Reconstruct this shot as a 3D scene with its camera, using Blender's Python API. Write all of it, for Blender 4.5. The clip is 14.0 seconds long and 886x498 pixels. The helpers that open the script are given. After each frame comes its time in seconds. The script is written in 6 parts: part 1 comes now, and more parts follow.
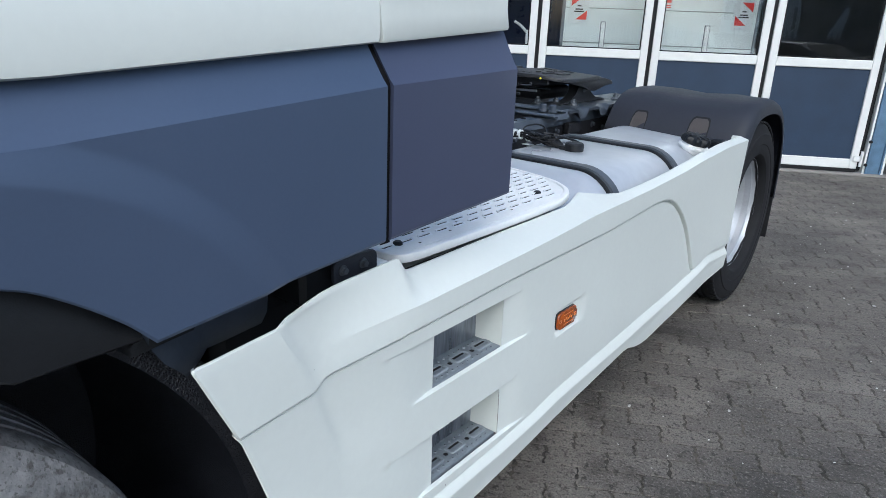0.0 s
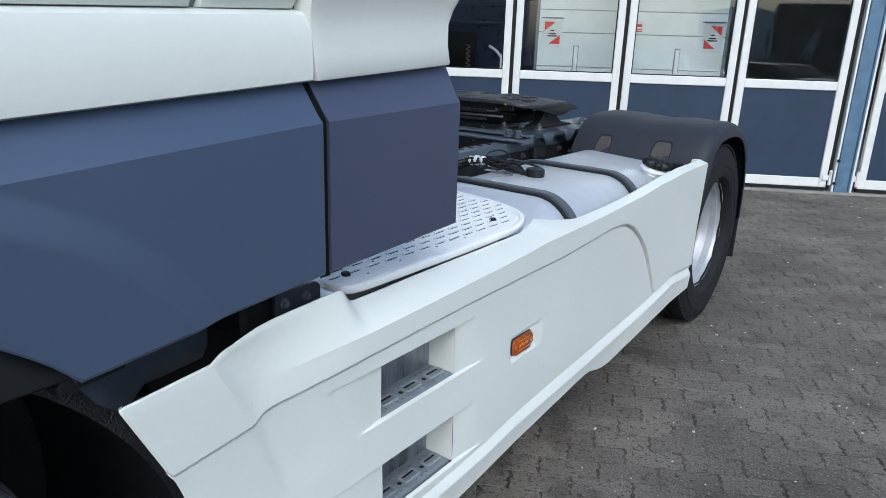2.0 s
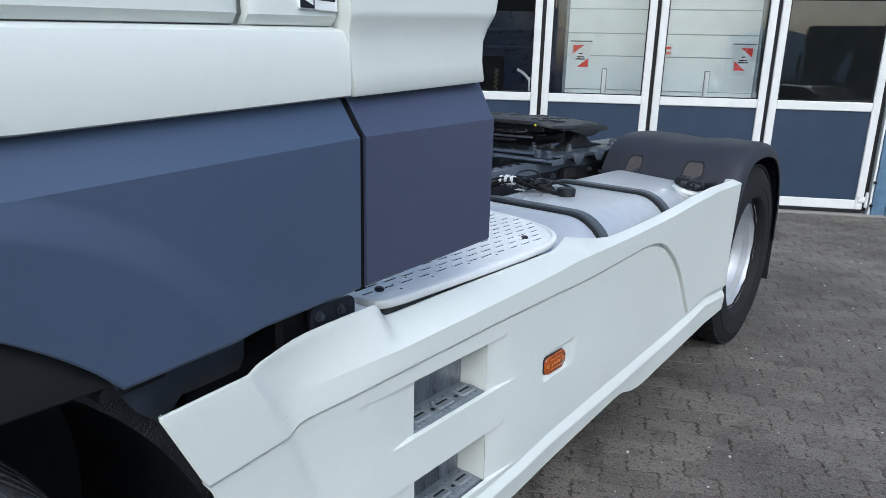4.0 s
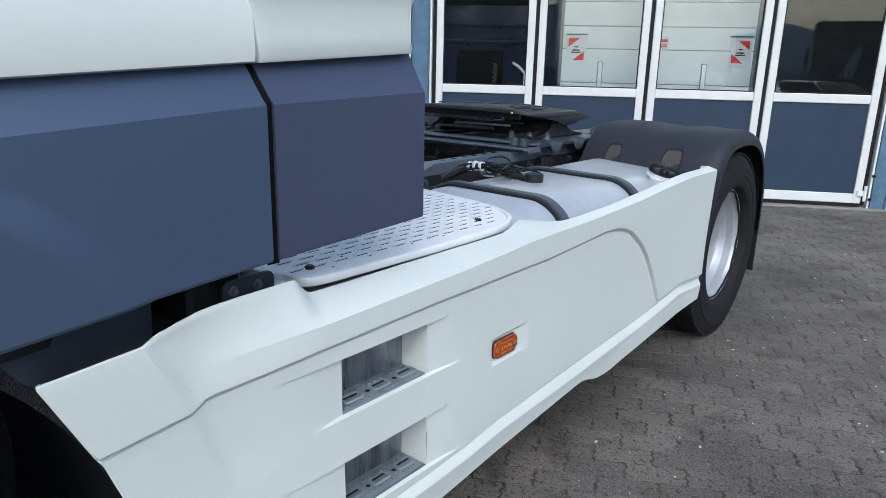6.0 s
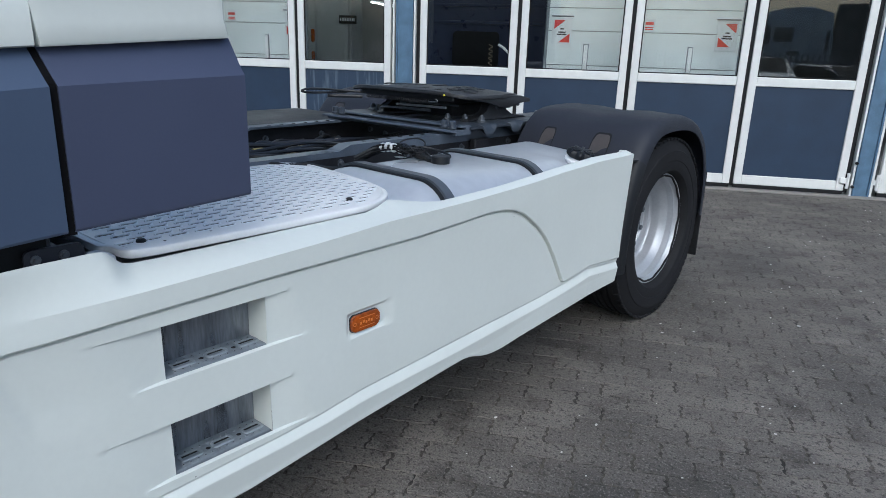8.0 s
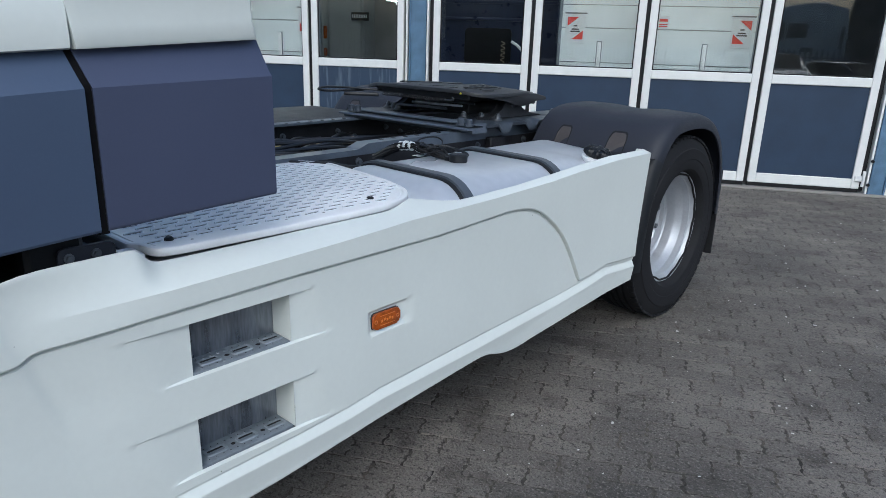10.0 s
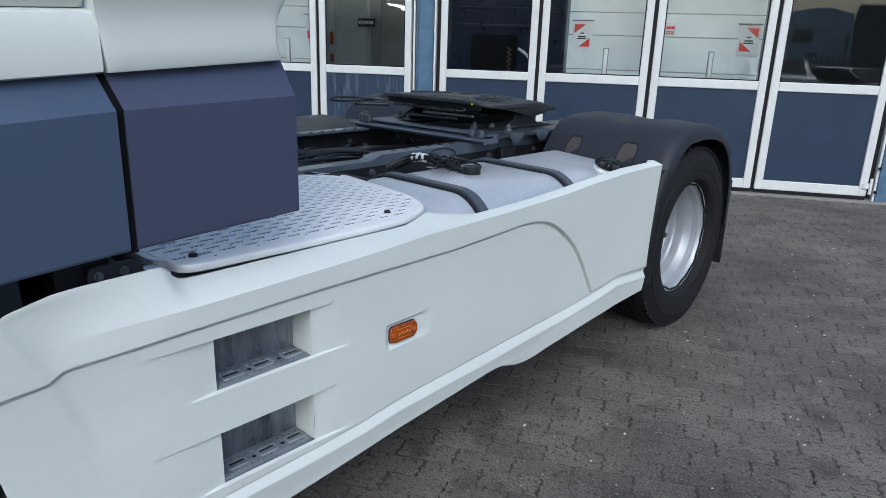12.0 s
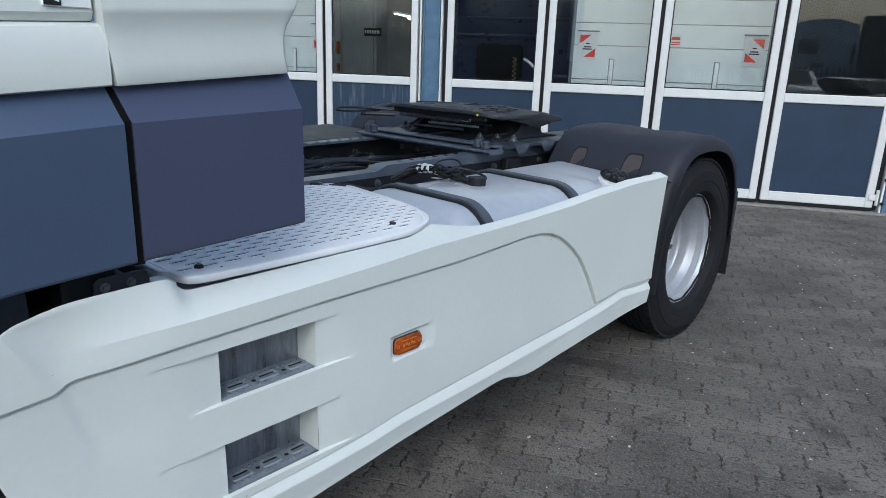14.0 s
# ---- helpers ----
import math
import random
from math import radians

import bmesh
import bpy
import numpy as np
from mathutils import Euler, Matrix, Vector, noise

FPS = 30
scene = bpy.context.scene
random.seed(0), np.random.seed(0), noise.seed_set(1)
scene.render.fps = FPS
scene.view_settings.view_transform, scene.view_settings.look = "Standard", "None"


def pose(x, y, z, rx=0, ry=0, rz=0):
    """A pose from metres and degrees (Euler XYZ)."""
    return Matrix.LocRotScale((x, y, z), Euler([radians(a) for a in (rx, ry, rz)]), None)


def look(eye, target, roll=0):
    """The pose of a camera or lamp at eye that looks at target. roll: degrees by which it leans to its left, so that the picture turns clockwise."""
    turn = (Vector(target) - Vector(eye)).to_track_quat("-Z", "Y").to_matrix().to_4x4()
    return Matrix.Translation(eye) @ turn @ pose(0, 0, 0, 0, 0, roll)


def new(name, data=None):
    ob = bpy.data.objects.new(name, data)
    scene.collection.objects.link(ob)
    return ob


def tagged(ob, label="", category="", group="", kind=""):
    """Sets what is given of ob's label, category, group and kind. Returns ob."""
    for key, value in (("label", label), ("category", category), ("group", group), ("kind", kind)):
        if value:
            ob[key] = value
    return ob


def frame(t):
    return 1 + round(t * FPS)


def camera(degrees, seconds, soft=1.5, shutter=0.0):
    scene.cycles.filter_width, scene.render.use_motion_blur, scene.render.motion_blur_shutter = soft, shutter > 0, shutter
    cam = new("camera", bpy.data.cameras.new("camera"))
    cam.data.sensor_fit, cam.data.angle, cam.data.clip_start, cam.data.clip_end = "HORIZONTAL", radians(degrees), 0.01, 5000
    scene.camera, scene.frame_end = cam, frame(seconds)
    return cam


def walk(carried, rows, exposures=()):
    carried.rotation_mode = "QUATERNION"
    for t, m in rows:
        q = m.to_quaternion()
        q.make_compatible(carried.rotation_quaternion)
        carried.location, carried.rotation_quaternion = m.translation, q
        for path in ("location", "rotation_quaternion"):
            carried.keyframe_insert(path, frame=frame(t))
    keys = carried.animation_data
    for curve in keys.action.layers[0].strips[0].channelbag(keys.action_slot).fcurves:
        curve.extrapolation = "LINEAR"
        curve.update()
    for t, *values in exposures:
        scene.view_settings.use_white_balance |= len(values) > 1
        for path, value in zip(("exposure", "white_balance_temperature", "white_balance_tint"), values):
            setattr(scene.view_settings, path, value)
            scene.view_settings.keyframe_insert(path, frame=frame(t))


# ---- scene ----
cam = camera(66.36, 14.0, soft=0.5)
PATH = [
    (0, (2.018, 0.637, 1.399), (0.868, 2.142, 0.757), 2.3),
    (0.5, (2.073, 0.658, 1.423), (0.93, 2.165, 0.773), 2.2),
    (1, (2.085, 0.658, 1.433), (0.96, 2.181, 0.79), 2.0),
    (1.5, (2.079, 0.666, 1.427), (0.957, 2.208, 0.823), 1.9),
    (2, (2.089, 0.677, 1.426), (0.961, 2.222, 0.844), 1.9),
    (2.5, (2.09, 0.685, 1.424), (0.946, 2.228, 0.869), 1.9),
    (3, (2.085, 0.676, 1.42), (0.918, 2.211, 0.89), 1.8),
    (3.5, (2.082, 0.663, 1.414), (0.891, 2.183, 0.894), 1.7),
    (5.8, (2.098, 0.703, 1.388), (0.879, 2.2, 0.864), 1.2),
    (6, (2.196, 0.783, 1.362), (0.974, 2.277, 0.839), 1.3),
    (6.5, (2.428, 0.998, 1.378), (1.203, 2.487, 0.848), 1.5),
    (7, (2.541, 1.047, 1.372), (1.299, 2.514, 0.819), 1.6),
    (7.5, (2.571, 1.03, 1.38), (1.324, 2.486, 0.81), 1.8),
    (8, (2.573, 1.014, 1.383), (1.318, 2.46, 0.807), 1.8),
    (10.5, (2.551, 0.963, 1.402), (1.275, 2.386, 0.813), 1.8),
    (11, (2.543, 0.943, 1.416), (1.265, 2.364, 0.826), 1.8),
    (11.5, (2.536, 0.944, 1.42), (1.256, 2.366, 0.837), 1.8),
    (12, (2.536, 0.949, 1.426), (1.252, 2.37, 0.849), 1.8),
    (12.5, (2.536, 0.948, 1.428), (1.249, 2.369, 0.86), 1.9),
    (13, (2.538, 0.949, 1.431), (1.246, 2.369, 0.869), 2.0),
    (13.5, (2.536, 0.949, 1.433), (1.24, 2.367, 0.875), 2.0),
    (14, (2.534, 0.949, 1.436), (1.235, 2.365, 0.882), 2.0),
]
walk(cam, [(t, look(eye, target, roll)) for t, eye, target, roll in PATH], [(0, 0.44, 5400, 4), (3.7, 0.42, 5400, 4), (6.0, 0.40, 5390, 4), (6.7, 0.22, 5360, 4), (7.2, 0.19, 5350, 4), (14, 0.16, 5330, 4)])

# ---- world, sun, exposure ----
world = bpy.data.worlds.new("overcast_sky")
scene.world = world
world.use_nodes = True
wn = world.node_tree.nodes
sky = wn.new("ShaderNodeTexSky")
sky.sky_type = "NISHITA"
sky.sun_disc = False
sky.sun_elevation = radians(45)
sky.sun_rotation = radians(139)
sky.air_density, sky.dust_density, sky.ozone_density = 1.0, 5.0, 1.0
wn["Background"].inputs["Strength"].default_value = 0.145
world.node_tree.links.new(sky.outputs["Color"], wn["Background"].inputs["Color"])
sun_data = bpy.data.lights.new("sun", "SUN")
sun_data.energy, sun_data.angle, sun_data.color = 0.70, radians(60), (1.0, 0.97, 0.92)
sun = new("sun", sun_data)
sun.matrix_world = look((4.1, -4.7, 6.2), (0, 0, 0))


# ---- materials ----
def material(name, base, rough=0.5, metal=0.0, vary=0.12, scale=8.0, fine=120.0, bump=0.0, bump_scale=200.0, coat=0.0, rough_vary=0.1, spec=0.5, second=None, island=0.0, specks=0.0, depth=0.002, flecks=0.0, dots=0.0):
    """A surface with variation at two sizes, in metres of the object."""
    m = bpy.data.materials.new(name)
    m.use_nodes = True
    n, l = m.node_tree.nodes, m.node_tree.links
    b = n["Principled BSDF"]
    b.inputs["Metallic"].default_value = metal
    b.inputs["Specular IOR Level"].default_value = spec
    b.inputs["Coat Weight"].default_value = coat
    b.inputs["Coat Roughness"].default_value = 0.06
    tc = n.new("ShaderNodeTexCoord")
    big, small = n.new("ShaderNodeTexNoise"), n.new("ShaderNodeTexNoise")
    big.inputs["Scale"].default_value, big.inputs["Detail"].default_value = scale, 5
    small.inputs["Scale"].default_value, small.inputs["Detail"].default_value = fine, 3
    geo = n.new("ShaderNodeNewGeometry")
    l.new(geo.outputs["Position"], big.inputs["Vector"])
    l.new(geo.outputs["Position"], small.inputs["Vector"])
    mix = n.new("ShaderNodeMath")
    mix.operation = "MULTIPLY_ADD"
    l.new(small.outputs["Fac"], mix.inputs[0])
    mix.inputs[1].default_value = 0.45
    l.new(big.outputs["Fac"], mix.inputs[2])
    ramp = n.new("ShaderNodeMapRange")
    ramp.inputs["From Min"].default_value, ramp.inputs["From Max"].default_value = 0.45, 1.0
    l.new(mix.outputs[0], ramp.inputs["Value"])
    col = n.new("ShaderNodeMix")
    col.data_type = "RGBA"
    lo = tuple(c * (1 - vary) for c in base)
    hi = second or tuple(min(1, c * (1 + vary)) for c in base)
    col.inputs["A"].default_value, col.inputs["B"].default_value = (*lo, 1), (*hi, 1)
    l.new(ramp.outputs["Result"], col.inputs["Factor"])
    out = col.outputs["Result"]
    if island:
        info, hsv = n.new("ShaderNodeObjectInfo"), n.new("ShaderNodeHueSaturation")
        add = n.new("ShaderNodeMath")
        l.new(info.outputs["Random"], add.inputs[0])
        l.new(geo.outputs["Random Per Island"], add.inputs[1])
        fr = n.new("ShaderNodeMath")
        fr.operation = "FRACT"
        l.new(add.outputs[0], fr.inputs[0])
        mr = n.new("ShaderNodeMapRange")
        mr.inputs["To Min"].default_value, mr.inputs["To Max"].default_value = 1 - island, 1 + island
        l.new(fr.outputs[0], mr.inputs["Value"])
        l.new(mr.outputs["Result"], hsv.inputs["Value"])
        l.new(out, hsv.inputs["Color"])
        out = hsv.outputs["Color"]
    if specks:
        # dark pits and small stains
        for sc, lo_, hi_ in ((45.0, 0.56, 0.66), (5.0, 0.54, 0.76), (150.0, 0.55, 0.66)):
            sp, sr, sm = n.new("ShaderNodeTexNoise"), n.new("ShaderNodeMapRange"), n.new("ShaderNodeMix")
            sp.inputs["Scale"].default_value, sp.inputs["Detail"].default_value = sc, 4
            l.new(geo.outputs["Position"], sp.inputs["Vector"])
            sr.inputs["From Min"].default_value, sr.inputs["From Max"].default_value = lo_, hi_
            sr.inputs["To Max"].default_value = specks
            l.new(sp.outputs["Fac"], sr.inputs["Value"])
            sm.data_type = "RGBA"
            sm.inputs["B"].default_value = (base[0] * 0.35, base[1] * 0.33, base[2] * 0.3, 1)
            l.new(sr.outputs["Result"], sm.inputs["Factor"])
            l.new(out, sm.inputs["A"])
            out = sm.outputs["Result"]
    if dots:
        # a few small dark spots of dirt
        vo, vr, vm = n.new("ShaderNodeTexVoronoi"), n.new("ShaderNodeMapRange"), n.new("ShaderNodeMix")
        vo.inputs["Scale"].default_value = 9.0
        l.new(geo.outputs["Position"], vo.inputs["Vector"])
        vr.inputs["From Min"].default_value, vr.inputs["From Max"].default_value = 0.020, 0.014
        vr.inputs["To Max"].default_value = dots
        l.new(vo.outputs["Distance"], vr.inputs["Value"])
        vm.data_type = "RGBA"
        vm.inputs["B"].default_value = (0.05, 0.045, 0.04, 1)
        l.new(vr.outputs["Result"], vm.inputs["Factor"])
        l.new(out, vm.inputs["A"])
        out = vm.outputs["Result"]
    if flecks:
        # pale grains of sand in the surface
        fl, fr2, fm = n.new("ShaderNodeTexNoise"), n.new("ShaderNodeMapRange"), n.new("ShaderNodeMix")
        fl.inputs["Scale"].default_value, fl.inputs["Detail"].default_value = 105.0, 3
        l.new(geo.outputs["Position"], fl.inputs["Vector"])
        fr2.inputs["From Min"].default_value, fr2.inputs["From Max"].default_value = 0.56, 0.68
        fr2.inputs["To Max"].default_value = flecks
        l.new(fl.outputs["Fac"], fr2.inputs["Value"])
        fm.data_type = "RGBA"
        fm.inputs["B"].default_value = (base[0] * 2.6, base[1] * 2.6, base[2] * 2.6, 1)
        l.new(fr2.outputs["Result"], fm.inputs["Factor"])
        l.new(out, fm.inputs["A"])
        out = fm.outputs["Result"]
    l.new(out, b.inputs["Base Color"])
    rr = n.new("ShaderNodeMapRange")
    rr.inputs["To Min"].default_value = max(0.02, rough - rough_vary)
    rr.inputs["To Max"].default_value = min(1, rough + rough_vary)
    l.new(big.outputs["Fac"], rr.inputs["Value"])
    l.new(rr.outputs["Result"], b.inputs["Roughness"])
    if bump:
        bn, bp = n.new("ShaderNodeTexNoise"), n.new("ShaderNodeBump")
        bn.inputs["Scale"].default_value, bn.inputs["Detail"].default_value = bump_scale, 4
        l.new(geo.outputs["Position"], bn.inputs["Vector"])
        bp.inputs["Strength"].default_value, bp.inputs["Distance"].default_value = bump, depth
        l.new(bn.outputs["Fac"], bp.inputs["Height"])
        l.new(bp.outputs["Normal"], b.inputs["Normal"])
    return m


def glass_material(name, tint, rough=0.0):
    m = bpy.data.materials.new(name)
    m.use_nodes = True
    b = m.node_tree.nodes["Principled BSDF"]
    b.inputs["Base Color"].default_value = (*tint, 1)
    b.inputs["Roughness"].default_value = rough
    b.inputs["Transmission Weight"].default_value = 1.0
    b.inputs["IOR"].default_value = 1.6
    return m


WHITE = material("white_lacquer", (0.622, 0.648, 0.612), 0.32, vary=0.035, scale=3, fine=60, coat=0.12, rough_vary=0.08, dots=0.8)
GREY = material("slate_grey_lacquer", (0.062, 0.086, 0.143), 0.40, metal=0.18, vary=0.05, scale=4, fine=200, coat=0.2, rough_vary=0.05)
MAUVE = material("mauve_grey_lacquer", (0.059, 0.069, 0.118), 0.42, metal=0.18, vary=0.05, scale=4, fine=200, coat=0.15, rough_vary=0.05)
BLACK = material("black_plastic", (0.010, 0.011, 0.013), 0.5, vary=0.25, scale=10, bump=0.25, bump_scale=400, spec=0.35)
LINER = material("rough_black_wheel_liner", (0.011, 0.012, 0.016), 0.32, vary=0.5, fine=300, bump=1.0, bump_scale=260, depth=0.004, spec=0.5)
FENDER = material("charcoal_moulded_plastic", (0.0205, 0.0225, 0.031), 0.56, spec=0.32, vary=0.16, scale=6, bump=0.35, bump_scale=500)
RUBBER = material("tyre_rubber", (0.012, 0.012, 0.0135), 0.8, spec=0.25, vary=0.3, scale=14, bump=0.2, bump_scale=300)
OLDRUBBER = material("dusty_tyre_rubber", (0.16, 0.158, 0.157), 0.85, vary=0.55, scale=18, fine=70, bump=0.7, bump_scale=60, depth=0.006, specks=0.7)
SILVER = material("silver_painted_rim", (0.40, 0.415, 0.44), 0.38, metal=0.30, vary=0.12, scale=9, fine=90)
ALU = material("brushed_aluminium", (0.50, 0.52, 0.555), 0.30, metal=0.42, vary=0.06, scale=2.0, fine=25, rough_vary=0.12, second=(0.60, 0.62, 0.65))
TREAD = material("anodised_step", (0.20, 0.225, 0.25), 0.5, metal=0.3, vary=0.18, scale=30, fine=150)
CHASSIS = material("dark_grey_chassis_paint", (0.050, 0.060, 0.078), 0.36, vary=0.25, scale=14, coat=0.35)
RAIL = material("blue_grey_chassis_paint", (0.082, 0.098, 0.123), 0.36, vary=0.25, scale=12, fine=160, coat=0.3)
BARGREY = material("worn_grey_bar_paint", (0.036, 0.043, 0.054), 0.36, vary=0.35, scale=20, fine=200)
STEEL = material("worn_steel", (0.13, 0.14, 0.155), 0.45, metal=0.7, vary=0.3, scale=25)
GREASE = material("greasy_black_iron", (0.020, 0.0205, 0.023), 0.48, spec=0.5, metal=0.0, vary=0.4, scale=18, bump=0.6, bump_scale=90)
AMBER = material("amber_lens", (0.32, 0.062, 0.003), 0.12, vary=0.45, scale=70, fine=400, coat=0.8)
ORANGE = material("orange_reflector", (0.62, 0.17, 0.01), 0.3, vary=0.3, scale=150, coat=0.5)
FRAME = material("white_door_lacquer", (0.675, 0.675, 0.648), 0.42, vary=0.06, scale=9, fine=50, coat=0.15, dots=0.9)
PANEL = material("blue_grey_door_panel", (0.022, 0.038, 0.070), 0.50, spec=0.35, vary=0.14, scale=4, fine=80, dots=0.9)
STAINED = material("blue_grey_panel_with_runs", (0.026, 0.044, 0.078), 0.42, vary=0.1, scale=4, fine=80)
n_, l_ = STAINED.node_tree.nodes, STAINED.node_tree.links
runs, stretch, pick = n_.new("ShaderNodeTexNoise"), n_.new("ShaderNodeMapping"), n_.new("ShaderNodeMapRange")
run_pos, run_mix, run_zone = n_.new("ShaderNodeNewGeometry"), n_.new("ShaderNodeMix"), n_.new("ShaderNodeTexNoise")
stretch.inputs["Scale"].default_value = (26, 26, 3.0)
l_.new(run_pos.outputs["Position"], stretch.inputs["Vector"])
l_.new(stretch.outputs["Vector"], runs.inputs["Vector"])
runs.inputs["Scale"].default_value, runs.inputs["Detail"].default_value = 1.0, 4
pick.inputs["From Min"].default_value, pick.inputs["From Max"].default_value, pick.inputs["To Max"].default_value = 0.50, 0.72, 0.55
l_.new(runs.outputs["Fac"], pick.inputs["Value"])
run_mix.data_type = "RGBA"
run_mix.inputs["B"].default_value = (0.16, 0.20, 0.24, 1)
l_.new(STAINED.node_tree.nodes["Principled BSDF"].inputs["Base Color"].links[0].from_socket, run_mix.inputs["A"])
l_.new(pick.outputs["Result"], run_mix.inputs["Factor"])
l_.new(run_mix.outputs["Result"], n_["Principled BSDF"].inputs["Base Color"])
POST = material("blue_steel_post", (0.085, 0.15, 0.23), 0.5, vary=0.25, scale=9)
SEAL = material("black_rubber_seal", (0.008, 0.008, 0.009), 0.65, spec=0.3)
BOARD = material("white_aluminium_boards", (0.78, 0.82, 0.81), 0.45, vary=0.08, scale=5)
HALL = material("dim_workshop_paint", (0.26, 0.26, 0.26), 0.8, vary=0.2, scale=2)
CONCRETE = material("concrete_kerb", (0.24, 0.22, 0.20), 0.9, vary=0.2, scale=10, bump=0.5)
PAVER = material("worn_concrete_paver", (0.086, 0.079, 0.071), 0.85, vary=0.45, scale=1.3, fine=110, bump=1.0, bump_scale=75, island=0.17, specks=0.85, depth=0.009, second=(0.192, 0.171, 0.146), flecks=0.60)
JOINT = material("sandy_joint_filling", (0.025, 0.022, 0.0195), 0.95, vary=0.85, scale=3.5, fine=40, bump=1.0, bump_scale=180, depth=0.004, specks=0.6, second=(0.125, 0.109, 0.088))
RED = material("signal_red_film", (0.68, 0.03, 0.02), 0.4)
SIGN = material("white_sign_film", (0.72, 0.74, 0.74), 0.4)
YELLOW = material("yellow_cap", (0.85, 0.75, 0.05), 0.4)
PLATE_ALU = material("pale_aluminium_plate", (0.86, 0.86, 0.85), 0.36, metal=0.15, vary=0.06, scale=9, fine=140)
GRIP = material("worn_bright_step_rim", (0.25, 0.275, 0.30), 0.46, metal=0.3, vary=0.2, scale=30, fine=150)
STEPBACK = material("upright_brushed_metal", (0.13, 0.14, 0.158), 0.3, metal=0.75, vary=0.3, scale=7, fine=45, rough_vary=0.2, second=(0.36, 0.385, 0.43))
stretch = STEPBACK.node_tree.nodes.new("ShaderNodeMapping")
stretch.inputs["Scale"].default_value = (1.0, 4.0, 0.5)
for link in list(STEPBACK.node_tree.links):
    if link.from_socket.name == "Position" and link.to_socket.name == "Vector":
        STEPBACK.node_tree.links.new(link.from_socket, stretch.inputs["Vector"])
        STEPBACK.node_tree.links.new(stretch.outputs["Vector"], link.to_socket)
# oily dirt and the shade of the rail sides, both in one black
GRIMESHADE = material("oily_grime_and_shade", (0.012, 0.012, 0.014), 0.55, vary=0.5, scale=16, fine=120, bump=0.6, bump_scale=120, spec=0.35)
# paler than the plate: the light caught by the raised rims is in the colour
SLOTRIM_LIT = material("pressed_edge_painted_lit", (0.88, 0.90, 0.93), 0.35, metal=0.1)
RUBBERHOSE = material("glossy_black_hose", (0.010, 0.010, 0.012), 0.36, vary=0.3, spec=0.45, coat=0.1)
STRAP = material("slate_strap_rubber", (0.060, 0.070, 0.086), 0.40, vary=0.15, scale=20, fine=200)
GAPSEAL = material("matt_black_seal", (0.006, 0.006, 0.007), 0.9, spec=0.1)
POCKET = material("brown_tinted_plastic", (0.050, 0.042, 0.039), 0.6, vary=0.15, scale=20)
BRASS = material("dull_brass", (0.55, 0.40, 0.14), 0.4, metal=0.8)
DUCT = material("beige_duct", (0.42, 0.34, 0.22), 0.6)
NAVY = material("dark_blue_lacquer", (0.030, 0.040, 0.090), 0.3, coat=0.4)
HALLGREY = material("pale_grey_cabinet", (0.32, 0.34, 0.34), 0.5)
CURTAIN = material("dark_grey_curtain", (0.12, 0.12, 0.11), 0.5)
LEAF = material("leaves", (0.05, 0.085, 0.03), 0.6, vary=0.4, scale=3)
GRIT = material("pale_grit", (0.55, 0.53, 0.50), 0.8, vary=0.3, scale=30)
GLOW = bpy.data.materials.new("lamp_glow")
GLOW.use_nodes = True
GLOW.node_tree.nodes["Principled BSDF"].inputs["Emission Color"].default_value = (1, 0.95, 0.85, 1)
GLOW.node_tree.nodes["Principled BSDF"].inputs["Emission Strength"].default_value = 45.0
GLASS = glass_material("window_glass", (0.94, 0.97, 0.965))


# ---- shape helpers ----
def mesh_object(name, bm, mat, smooth=None):
    me = bpy.data.meshes.new(name)
    bmesh.ops.recalc_face_normals(bm, faces=bm.faces)
    bm.to_mesh(me)
    bm.free()
    for mm in (mat if isinstance(mat, (list, tuple)) else [mat]):
        me.materials.append(mm)
    ob = new(name, me)
    if smooth is not None:
        me.shade_smooth()
        me.set_sharp_from_angle(angle=radians(smooth))
    return ob


def part(name, bm, mat, parent, label="", smooth=35):
    ob = mesh_object(name, bm, mat, smooth)
    ob.parent = parent
    if label:
        ob["label"] = label
    return ob


def empty(name, at, label, category, group="", kind=""):
    ob = new(name)
    ob.empty_display_size = 0.1
    ob.location = at
    return tagged(ob, label, category, group, kind)


def add_box(bm, lo, hi, bevel=0.0, m=None, seg=1):
    vs = [bm.verts.new((x, y, z)) for x in (lo[0], hi[0]) for y in (lo[1], hi[1]) for z in (lo[2], hi[2])]
    fs = [bm.faces.new([vs[i] for i in f]) for f in ((0, 1, 3, 2), (4, 6, 7, 5), (0, 4, 5, 1), (2, 3, 7, 6), (0, 2, 6, 4), (1, 5, 7, 3))]
    if m is not None:
        bmesh.ops.transform(bm, matrix=m, verts=vs)
    if bevel:
        edges = list({e for f in fs for e in f.edges})
        bmesh.ops.bevel(bm, geom=edges, offset=bevel, segments=seg, affect="EDGES", profile=0.5)
    return bm


def box(lo, hi, bevel=0.004, m=None, seg=1):
    return add_box(bmesh.new(), lo, hi, bevel, m, seg)


